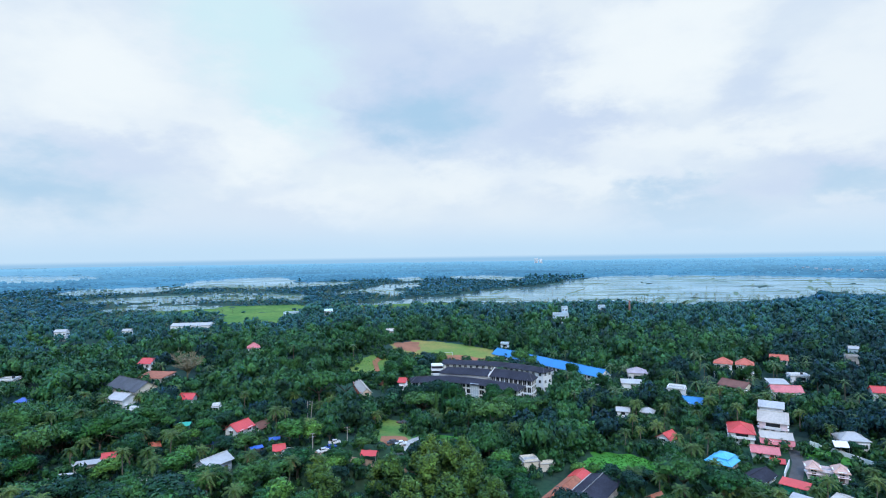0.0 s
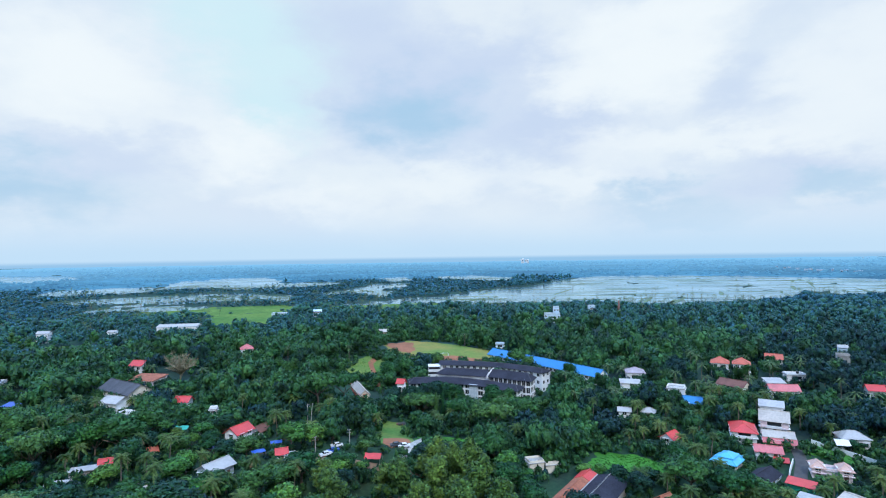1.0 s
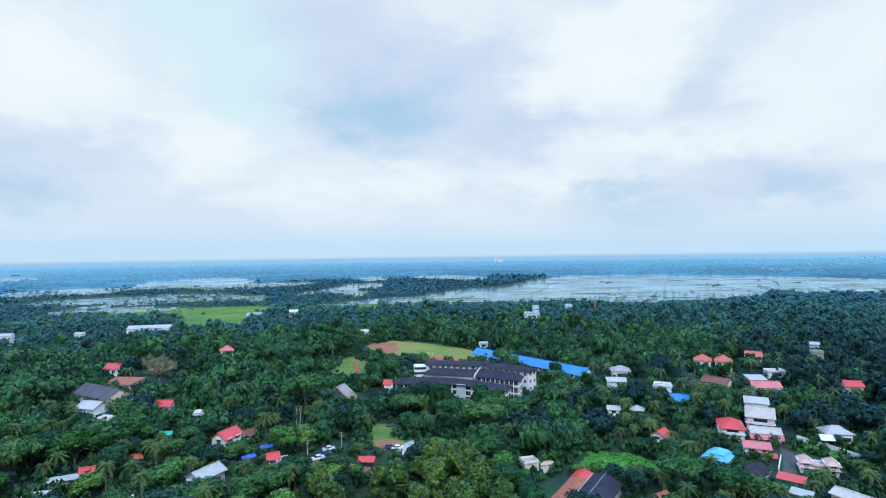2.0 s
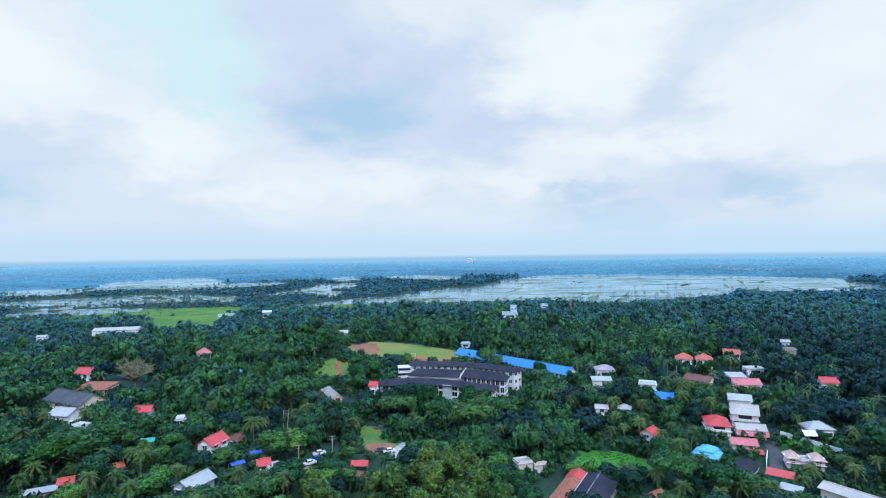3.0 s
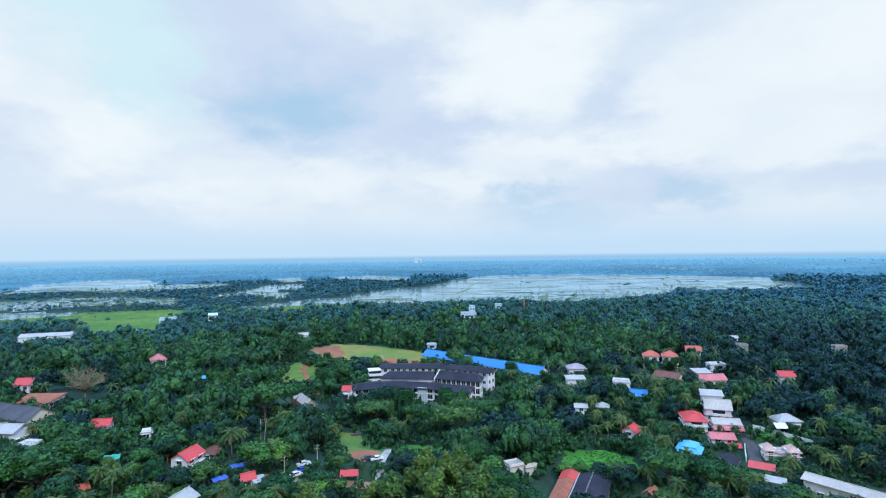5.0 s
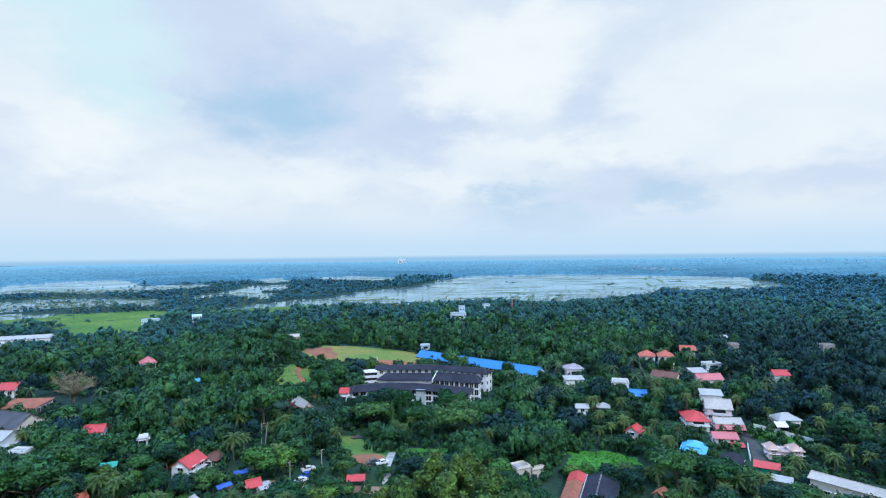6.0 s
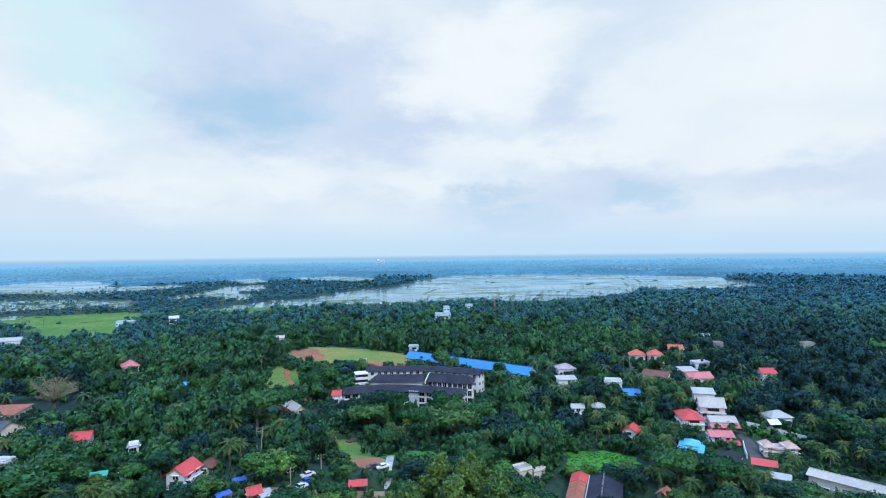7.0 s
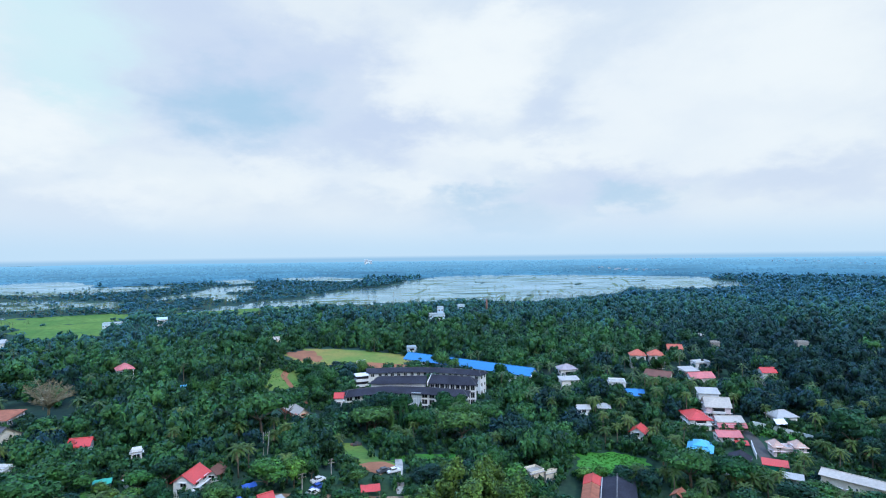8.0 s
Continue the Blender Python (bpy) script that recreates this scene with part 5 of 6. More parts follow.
for k in range(46):
    cx, cy, sx, sy = ((-62, 174, 7, 5), (-58, 189, 6, 4), (129, 175, 7, 3), (62, 172, 10, 3), (-72, 166, 6, 5), (115, 157, 6, 3))[k % 6]
    banana_plant(cx + sx * math.sin(k * 2.1), cy + sy * math.cos(k * 3.7), 2.6 + 1.2 * ((k * 0.37) % 1.0))


# ---- plants ----
ICO_V = np.array([(0, 0, -1), (0.7236, -0.5257, -0.4472), (-0.2764, -0.8506, -0.4472), (-0.8944, 0, -0.4472), (-0.2764, 0.8506, -0.4472), (0.7236, 0.5257, -0.4472),
                  (0.2764, -0.8506, 0.4472), (-0.7236, -0.5257, 0.4472), (-0.7236, 0.5257, 0.4472), (0.2764, 0.8506, 0.4472), (0.8944, 0, 0.4472), (0, 0, 1)])
ICO_F = np.array([(0, 1, 2), (1, 0, 5), (0, 2, 3), (0, 3, 4), (0, 4, 5), (1, 5, 10), (2, 1, 6), (3, 2, 7), (4, 3, 8), (5, 4, 9), (1, 10, 6), (2, 6, 7), (3, 7, 8),
                  (4, 8, 9), (5, 9, 10), (6, 10, 11), (7, 6, 11), (8, 7, 11), (9, 8, 11), (10, 9, 11)])


def subdivided(v, f):
    v, f, mid, out = [tuple(p) for p in v], f.tolist(), {}, []

    def half(a, b):
        k = (min(a, b), max(a, b))
        if k not in mid:
            p = np.array(v[a]) + v[b]
            v.append(tuple(p / np.linalg.norm(p)))
            mid[k] = len(v) - 1
        return mid[k]
    for a, b, c in f:
        ab, bc, ca = half(a, b), half(b, c), half(c, a)
        out += [(a, ab, ca), (ab, b, bc), (ca, bc, c), (ab, bc, ca)]
    return np.array(v), np.array(out)


BALL_V, BALL_F = subdivided(ICO_V, ICO_F)


def foliage(rng, lobes, count, leaf, fine=False, core=0.66):
    """Billowing leafy lobes with loose leaf clumps that break their outline. lobes: rows of x, y, z, radius, flatness. Returns vertices and triangles."""
    lobes = np.asarray(lobes, float)
    vs, fs, ns, n = [], [], [], 0
    hub = np.array((0, 0, lobes[:, 2].mean() * 0.7))
    for x, y, z, r, f in lobes:
        bv, bf = (BALL_V, BALL_F) if fine and r > 0.5 else (ICO_V, ICO_F)
        v = bv * (rng.uniform(core - 0.10, core + 0.10, (len(bv), 1)) * r) * (1, 1, f) + (x, y, z)
        vs.append(v), fs.append(bf + n), ns.append(bv)
        n += len(bv)
    if count:
        pick = rng.choice(len(lobes), count, p=lobes[:, 3] ** 2 / (lobes[:, 3] ** 2).sum())
        d = rng.normal(size=(count, 3))
        d[:, 2] = d[:, 2] * 0.8 + 0.3
        d /= np.linalg.norm(d, axis=1)[:, None]
        r = lobes[pick, 3] * rng.uniform(0.74, 1.24, count)
        c = lobes[pick, :3] + d * r[:, None] * np.stack([np.ones(count), np.ones(count), lobes[pick, 4]], 1)
        nrm = d + rng.normal(size=(count, 3)) * 0.45 + (0, 0, 0.1)
        nrm /= np.linalg.norm(nrm, axis=1)[:, None]
        side = np.cross(nrm, rng.normal(size=(count, 3)))
        side /= np.linalg.norm(side, axis=1)[:, None] + 1e-9
        up = np.cross(nrm, side)
        s = (leaf * rng.uniform(0.6, 1.4, count))[:, None]
        q = np.stack([c - side * s, c + side * s * 0.9 - up * s * 0.3, c + up * s * 1.9 - nrm * s * 0.5], 1).reshape(-1, 3)
        i = n + 3 * np.arange(count)
        tri = np.stack([i, i + 1, i + 2], 1)
        out = (c - hub) / (np.linalg.norm(c - hub, axis=1)[:, None] + 1e-9)
        soft = 0.7 * d + 0.35 * out + rng.normal(size=(count, 3)) * 0.36
        soft /= np.linalg.norm(soft, axis=1)[:, None]
        face = np.cross(q[1::3] - q[0::3], q[2::3] - q[0::3])
        back = (face * soft).sum(1) < 0
        tri[back] = tri[back][:, ::-1]
        vs.append(q), fs.append(tri), ns.append(np.repeat(soft, 3, 0))
    return np.concatenate(vs), np.concatenate(fs), np.concatenate(ns)


def mesh_from(name, v, f, mat, smooth=False, normals=None):
    me = bpy.data.meshes.new(name)
    me.vertices.add(len(v)), me.loops.add(len(f) * 3), me.polygons.add(len(f))
    me.vertices.foreach_set("co", np.asarray(v, np.float32).ravel())
    me.loops.foreach_set("vertex_index", np.asarray(f, np.int32).ravel())
    me.polygons.foreach_set("loop_start", np.arange(0, len(f) * 3, 3, dtype=np.int32))
    me.polygons.foreach_set("loop_total", np.full(len(f), 3, np.int32))
    me.materials.append(mat)
    if smooth:
        me.polygons.foreach_set("use_smooth", np.ones(len(f), bool))
    me.update(calc_edges=True)
    if normals is not None:
        me.normals_split_custom_set_from_vertices(np.asarray(normals, np.float32))
    return me


def crown_lobes(rng, kind):
    """Lobes of a crown of radius 1 whose foot is at z 0."""
    if kind == "round":
        rows = [(0, 0, 0.75, 0.62, 0.85)]
        for k in range(13):
            a, h = 2.39996 * k + rng.uniform(-0.5, 0.5), rng.uniform(0.30, 1.22)
            q = rng.uniform(0.42, 0.74) * (1.18 - 0.42 * h)
            rows.append((q * math.cos(a), q * math.sin(a), h, rng.uniform(0.22, 0.42), rng.uniform(0.7, 0.95)))
    elif kind == "spread":
        rows = [(0, 0, 0.55, 0.55, 0.5)]
        for k in range(11):
            a, q = rng.uniform(0, 6.28), rng.uniform(0.35, 0.8)
            rows.append((q * math.cos(a), q * math.sin(a), 0.62 - 0.25 * q + rng.uniform(-0.06, 0.1), rng.uniform(0.24, 0.38), 0.55))
    elif kind == "feathery":
        rows = []
        for k in range(34):
            h = rng.uniform(0.2, 1.9)
            a, q = rng.uniform(0, 6.28), rng.uniform(0.2, 0.85) * (1.15 - 0.45 * h)
            rows.append((q * math.cos(a), q * math.sin(a), h, rng.uniform(0.15, 0.30), rng.uniform(0.9, 1.4)))
    elif kind == "column":
        rows = [(rng.uniform(-0.1, 0.1), rng.uniform(-0.1, 0.1), 0.15 + 0.2 * k, 0.95 - 0.09 * k, 0.3) for k in range(9)]
    else:
        rows = [(rng.uniform(-0.4, 0.4), rng.uniform(-0.4, 0.4), rng.uniform(0.25, 0.75), rng.uniform(0.35, 0.6), 0.8) for k in range(4)]
    return rows


def trunk_geo(rng, height, radius, spread):
    g = Geo()
    bend = rng.uniform(-0.06, 0.06, 2) * height
    g.tube([(0, 0, -0.8), (bend[0] * 0.3, bend[1] * 0.3, height * 0.4), (bend[0], bend[1], height * 0.75)], [radius * 1.3, radius, radius * 0.7], 7)
    for k in range(5):
        a = 6.28 * k / 5 + rng.uniform(-0.4, 0.4)
        q = spread * rng.uniform(0.4, 0.7)
        g.tube([(bend[0] * 0.8, bend[1] * 0.8, height * 0.62), (bend[0] + q * 0.5 * math.cos(a), bend[1] + q * 0.5 * math.sin(a), height * 0.9),
                (bend[0] + q * math.cos(a), bend[1] + q * math.sin(a), height * 1.12)], [radius * 0.55, radius * 0.4, radius * 0.15], 5)
    return g


def palm_crown(rng, fronds=21, leaflets=12, reach=3.9):
    v, f = [], []
    for k in range(fronds):
        a = 2.39996 * k + rng.uniform(-0.2, 0.2)
        lift = 1.15 - 1.75 * k / fronds + rng.uniform(-0.15, 0.15)
        r = reach * rng.uniform(0.85, 1.15)
        ca, sa = math.cos(a), math.sin(a)
        rib = []
        for i in range(leaflets + 1):
            t = i / leaflets
            out = r * (t * math.cos(lift * 0.75) * (1 - 0.12 * t))
            rib.append(np.array((out * ca, out * sa, r * (t * math.sin(lift) * 0.75 - 0.50 * t * t))))
        for i in range(leaflets):
            p, q = rib[i], rib[i + 1]
            long = 0.78 * math.sin(math.pi * min(1, 0.18 + 0.78 * (i + 0.5) / leaflets)) * rng.uniform(0.8, 1.15)
            ahead = (q - p) * 1.5
            for s in (-1, 1):
                tip = (p + q) / 2 + ahead + np.array((-sa * s, ca * s, -0.42)) * long
                n = len(v)
                v += [p, q + (q - p) * 0.1, tip]
                f.append((n, n + 1, n + 2))
    return np.array(v), np.array(f)


RNG = np.random.default_rng(7)
KINDS = {}


def make_kind(kind, name, mat, leaves, leaf, trunk_h, trunk_r, label, category, variants):
    """Prototypes with a crown of radius 1 set on a trunk; size is given when planting."""
    KINDS[kind] = []
    for k in range(variants):
        lobes = crown_lobes(RNG, name)
        v, f, nn = foliage(RNG, lobes, leaves, leaf, name != "feathery", 0.55 if name == "feathery" else 0.66)
        v = v + (0, 0, trunk_h)
        top = 2.0 / v[:, 2].max()
        crown = mesh_from("crown", v * (1, 1, top), f, M[mat], True, nn)
        trunk = trunk_geo(RNG, trunk_h * 1.15 * top, trunk_r, 1.0).mesh("trunk", M["bark"], True)
        KINDS[kind].append((crown, trunk, label, category, kind))


make_kind("broadleaf_tree", "round", "leaf", 1450, 0.064, 0.95, 0.055, "leafy green broadleaf tree with a rounded crown", "tree", 4)
make_kind("dark_tree", "round", "leaf_dark", 1450, 0.064, 0.9, 0.055, "dark green mango-like tree with a dense crown", "tree", 3)
make_kind("rain_tree", "spread", "leaf", 1600, 0.056, 0.7, 0.05, "wide spreading green tree with a flat crown", "tree", 2)
make_kind("fresh_tree", "round", "leaf_fresh", 1450, 0.064, 0.85, 0.05, "fresh light green tree with a loose crown", "tree", 2)
make_kind("feathery_tree", "feathery", "leaf_yellow", 3200, 0.05, 0.8, 0.045, "yellowish green feathery tree with a tall crown", "tree", 3)
make_kind("column_tree", "column", "leaf", 900, 0.2, 0.6, 0.12, "slim columnar green tree", "tree", 1)
PALMS = []
for k in range(5):
    v, f = palm_crown(RNG)
    ov, of = palm_crown(RNG, 5, 7, 2.8)
    ov[:, 2] = ov[:, 2] * 0.4 - np.hypot(ov[:, 0], ov[:, 1]) * 0.7 - 0.2
    PALMS.append((mesh_from("crown", v, f, M["palm_near"]), mesh_from("old_fronds", ov, of, M["palm_old"])))
STUFF = {"crop_leaf": [], "bush_leaf": [], "dark_shaded_wood_leaf": [], "wood_leaf": [], "haze_tinted_leaf": [], "far_haze_leaf": [], "leaf_fresh": [], "palm": [], "palm_bark": []}
COUNT, TALLY = {}, {}


def plant(kind, x, y, r, height=None, turn=None):
    """One tree: an Empty at its foot with trunk and crown under it. r: radius of the crown in metres."""
    crown, trunk, label, category, name = KINDS[kind][int(RNG.integers(len(KINDS[kind])))]
    z = ground_z(x, y)
    tall = (height / (2.0 * r)) if height else RNG.uniform(0.9, 1.15)
    root = thing(name, Matrix.LocRotScale((x, y, z), Euler((0, 0, turn if turn is not None else RNG.uniform(0, 6.28))), (r, r, r * tall)), label, category, "trees of the wood")
    part("trunk", trunk, None, root)
    part("crown", crown, None, root)
    COUNT[kind] = COUNT.get(kind, 0) + 1
    return root


def plant_palm(x, y, h, scale=1.0):
    z = ground_z(x, y)
    root = thing("coconut_palm", pose(x, y, z, 0, 0, float(RNG.uniform(0, 360))), "tall coconut palm with a bare slender trunk", "palm", "coconut palms")
    lean = float(RNG.uniform(0.0, 0.14)) * h
    g = Geo().tube([(0, 0, -0.6), (lean * 0.15, 0, h * 0.35), (lean * 0.5, 0, h * 0.7), (lean, 0, h)], [0.26, 0.17, 0.15, 0.14], 6)
    part("trunk", g, M["palm_bark"], root, smooth=True)
    crown, old = PALMS[int(RNG.integers(len(PALMS)))]
    at = Matrix.LocRotScale((lean, 0, h), Euler((float(RNG.uniform(-0.15, 0.15)), float(RNG.uniform(-0.1, 0.2)), float(RNG.uniform(0, 6.28)))), (scale, scale, scale))
    part("fronds", crown, None, root, at=at)
    if RNG.uniform() < 0.4:
        part("old_fronds", old, None, root, "drooping brown fronds", at=at)
    COUNT["palm"] = COUNT.get("palm", 0) + 1


VIEWPOINT = (-26.0, 12.0)      # the camera's middle position; plants towards it are kept low to fit its view
CLEAR_A = None


def headroom(x, y, r):
    """How high a plant may grow here so that houses, fields and lanes stay in the camera's view; below 0: none at all.
    """
    c = CLEAR_A
    dx, dy = c[:, 0] - VIEWPOINT[0], c[:, 1] - VIEWPOINT[1]
    dist = np.hypot(dx, dy)
    ux, uy = dx / dist, dy / dist
    px, py = x - c[:, 0], y - c[:, 1]
    front = -(px * ux + py * uy)
    side = np.abs(-px * uy + py * ux)
    near = np.hypot(px, py) < c[:, 2] * 0.95 + r * 0.35
    if near.any():
        return -1.0
    line = c[:, 3] + front * (70 - c[:, 3]) / dist
    hit = (side < c[:, 2] + r * 0.7) & (front > 0) & (front < 75)
    return float(np.min(np.where(hit, line, 99.0))) - ground_z(x, y)


CLEAR_A = np.array(CLEAR)
BARE = np.array([(-22, 212, 5.5, 22), (-18, 188, 7, 10), (59, 181, 11, 8), (-12, 368, 27, 30), (20, 350, 18, 22), (-26, 376, 10, 24), (14, 329, 16, 8), (-40, 306, 8, 17), (-270, 785, 54, 80), (-352, 520, 36, 44),
                 (-350, 905, 134, 66), (-70, 925, 105, 46)])


def on_bare(x, y):
    return bool((((x - BARE[:, 0]) / BARE[:, 2]) ** 2 + ((y - BARE[:, 1]) / BARE[:, 3]) ** 2 < 1.0).any())


# trees that stand out
def stand_outs():
    for x, y, r, h in ((-5, 160, 5, 17.5), (-15, 150, 4.8, 16), (6, 161, 4.6, 17), (-33, 144, 4.5, 13), (-5, 148, 5.2, 17.5), (7, 149, 5.2, 17), (-19, 156, 3.6, 11), (1, 155, 4.6, 18.5),
                       (-10, 140, 4.6, 14), (1, 139, 5, 15), (12, 141, 4.6, 14), (-36, 150, 4, 12)):
        plant("feathery_tree", x, y, r * 1.3, h)
    for x, y, r, h in ((-10, 238, 9, 11), (18, 215, 9.5, 13), (6, 226, 7, 12), (-12, 243, 8, 10), (32, 225, 8, 12), (70, 158, 8.5, 12), (78, 150, 7, 11), (-52, 222, 9, 15), (-44, 236, 8, 14), (26, 238, 6, 9)):
        plant("rain_tree", x, y, r, h)
    for x, y, r, h in ((-13, 250, 5.5, 12), (-5.5, 250.5, 5.5, 13.5), (3, 248, 6, 13.5), (21.5, 244, 5.5, 12.5), (29, 242, 5, 8.5), (38, 238, 6, 8), (-24, 252, 5, 9), (7.5, 245, 3.5, 9.5), (-8, 256, 4.5, 11.5), (-1, 254, 5, 13), (22, 247.5, 4.2, 12), (28.5, 245, 4, 10.5), (-22.5, 256.5, 2.8, 9.5), (-18.6, 256.8, 2.6, 9.0)):
        plant("broadleaf_tree" if x > 0 else "dark_tree", x, y, r, h)
    for x, y, r, h in ((-74.5, 253, 4.5, 14), (-70.5, 252, 4.2, 13.5), (-76, 173.5, 3.2, 6.5), (-74, 168, 3.0, 6.0)):
        plant("broadleaf_tree", x, y, r, h)
    for x, y in ((-1, 231), (2, 233), (4.5, 229), (8, 234), (-4, 233)):
        plant("column_tree", x, y, 1.2, 14)
    for x, y, r, h in ((45.5, 319, 6.6, 12.5), (51, 314, 4.6, 10), (69, 290.5, 4.2, 10.5), (64, 294, 2.6, 6), (26, 312, 3, 7), (-2, 309, 4, 11), (144.5, 255, 3.2, 8.5), (167, 271, 3.4, 9), (-20, 300, 7, 13), (-27, 292, 6, 12), (-15, 307, 5, 11), (-60, 345, 8, 14), (-50, 352, 7, 13), (-4, 318, 3, 5), (12, 312, 3, 5)):
        plant("broadleaf_tree", x, y, r, h)


stand_outs()
SPOTS = [(o.location.x, o.location.y, o.scale.x) for o in scene.objects if o.parent is None and o.get("group") == "trees of the wood"]


def crowded(x, y, r):
    return any((x - a) ** 2 + (y - b) ** 2 < (0.75 * (r + c)) ** 2 for a, b, c in SPOTS)


def add_stuff(key, v, f, nn=None):
    STUFF[key].append((v, f + TALLY.get(key, 0), nn))
    TALLY[key] = TALLY.get(key, 0) + len(v)


def spun(v, t):
    c, s = math.cos(t), math.sin(t)
    return np.stack([v[:, 0] * c - v[:, 1] * s, v[:, 0] * s + v[:, 1] * c, v[:, 2]], 1)


def scatter(r0, r1, cell, near):
    """Plants on a shaken grid over the ring r0 to r1, within the stretch that the clip passes."""
    for iy in range(int(r0 * 0.35 / cell), int(r1 / cell) + 1):
        for ix in range(int(-r1 * 0.95 / cell), int(r1 * 0.97 / cell) + 1):
            x, y = (ix + RNG.uniform(0.05, 0.95)) * cell, (iy + RNG.uniform(0.05, 0.95)) * cell
            q = math.hypot(x, y)
            a = math.degrees(math.atan2(x + 10, y - 5))
            if not r0 <= q < r1 or a < -50 or a > 66:
                continue
            if on_bare(x, y):
                continue
            sight = 99.0
            if q > 640:
                wet = wet_at(x, y)
                if wet > -2:
                    # palms in rows on the bunds
                    west = x < -90 and q > 1180
                    if wet < 420 and q < (1900 if west else 1500) and RNG.uniform() < (0.55 if west else 0.35) and abs(float(wobble(x, y, 83.0, 4.0))) < (0.2 if west else 0.09):
                        if west and RNG.uniform() < 0.4:
                            yield "tree", x, y, RNG.uniform(3, 7), RNG.uniform(2.5, 4.5)
                        else:
                            yield "palm", x, y, RNG.uniform(6, 10), 2.5
                    continue
                # scrub is kept below the camera's sight line to open water
                for d in (12, 28, 50, 80, 115, 155):
                    if wet_at(x * (1 + d / q), y * (1 + d / q)) > 8:
                        sight = (d + 8) * 90 / q
                        break
                if sight < 20 and RNG.uniform() < 0.3:
                    yield "palm", x, y, RNG.uniform(7, 11.5), 2.5
                    continue
            mood = float(wobble(x, y, 31.0, 2.0))
            palmy = 0.015 + (0.36 if x > 55 and y < 290 else 0.0) + (0.24 if x < -40 and y < 230 else 0.0) + (0.12 if q > 600 else 0)
            deep_wood = y > 330 and x > -60
            if deep_wood and q < 560:
                palmy = 0.02
            if RNG.uniform() < palmy + 0.12 * mood:
                tall = RNG.uniform(5.5, 9.5)
                room = headroom(x, y, 2.0)
                if room < 5:
                    continue
                yield "palm", x, y, min(tall, room - 1.5), 2.5
            else:
                r = RNG.uniform(2.6, 5.2) + (RNG.uniform(1.5, 3.5) if RNG.uniform() < 0.3 else 0) if q < 260 else RNG.uniform(3.2, 6.4) + (RNG.uniform(1.5, 5) if RNG.uniform() < 0.24 else 0)
                tall = min(r * RNG.uniform(1.7, 2.3), 16.5 if q < 320 else 18.5) + (1.5 if deep_wood else 0)
                if q > 860 and x < 200:
                    if RNG.uniform() < 0.06:
                        continue
                    tall, r = tall * RNG.uniform(0.35, 0.8), r * RNG.uniform(0.6, 1.0)
                room = headroom(x, y, r) if q < 900 else 99.0
                tall = min(tall, max(1.8, sight))
                if room < 1.6:
                    continue
                if RNG.uniform() < 0.2:
                    room += 2.0
                if room < tall:
                    tall = room * RNG.uniform(0.75, 1.0)
                    r = min(r, tall * 0.75)
                yield "tree", x, y, tall, r


def template(kind, leaves, leaf, lobes_kept):
    rows = sorted(crown_lobes(RNG, kind), key=lambda row: -row[3])[:lobes_kept]
    v, f, nn = foliage(RNG, rows, leaves, leaf)
    return v * (1, 1, 1 / v[:, 2].max()), f, nn


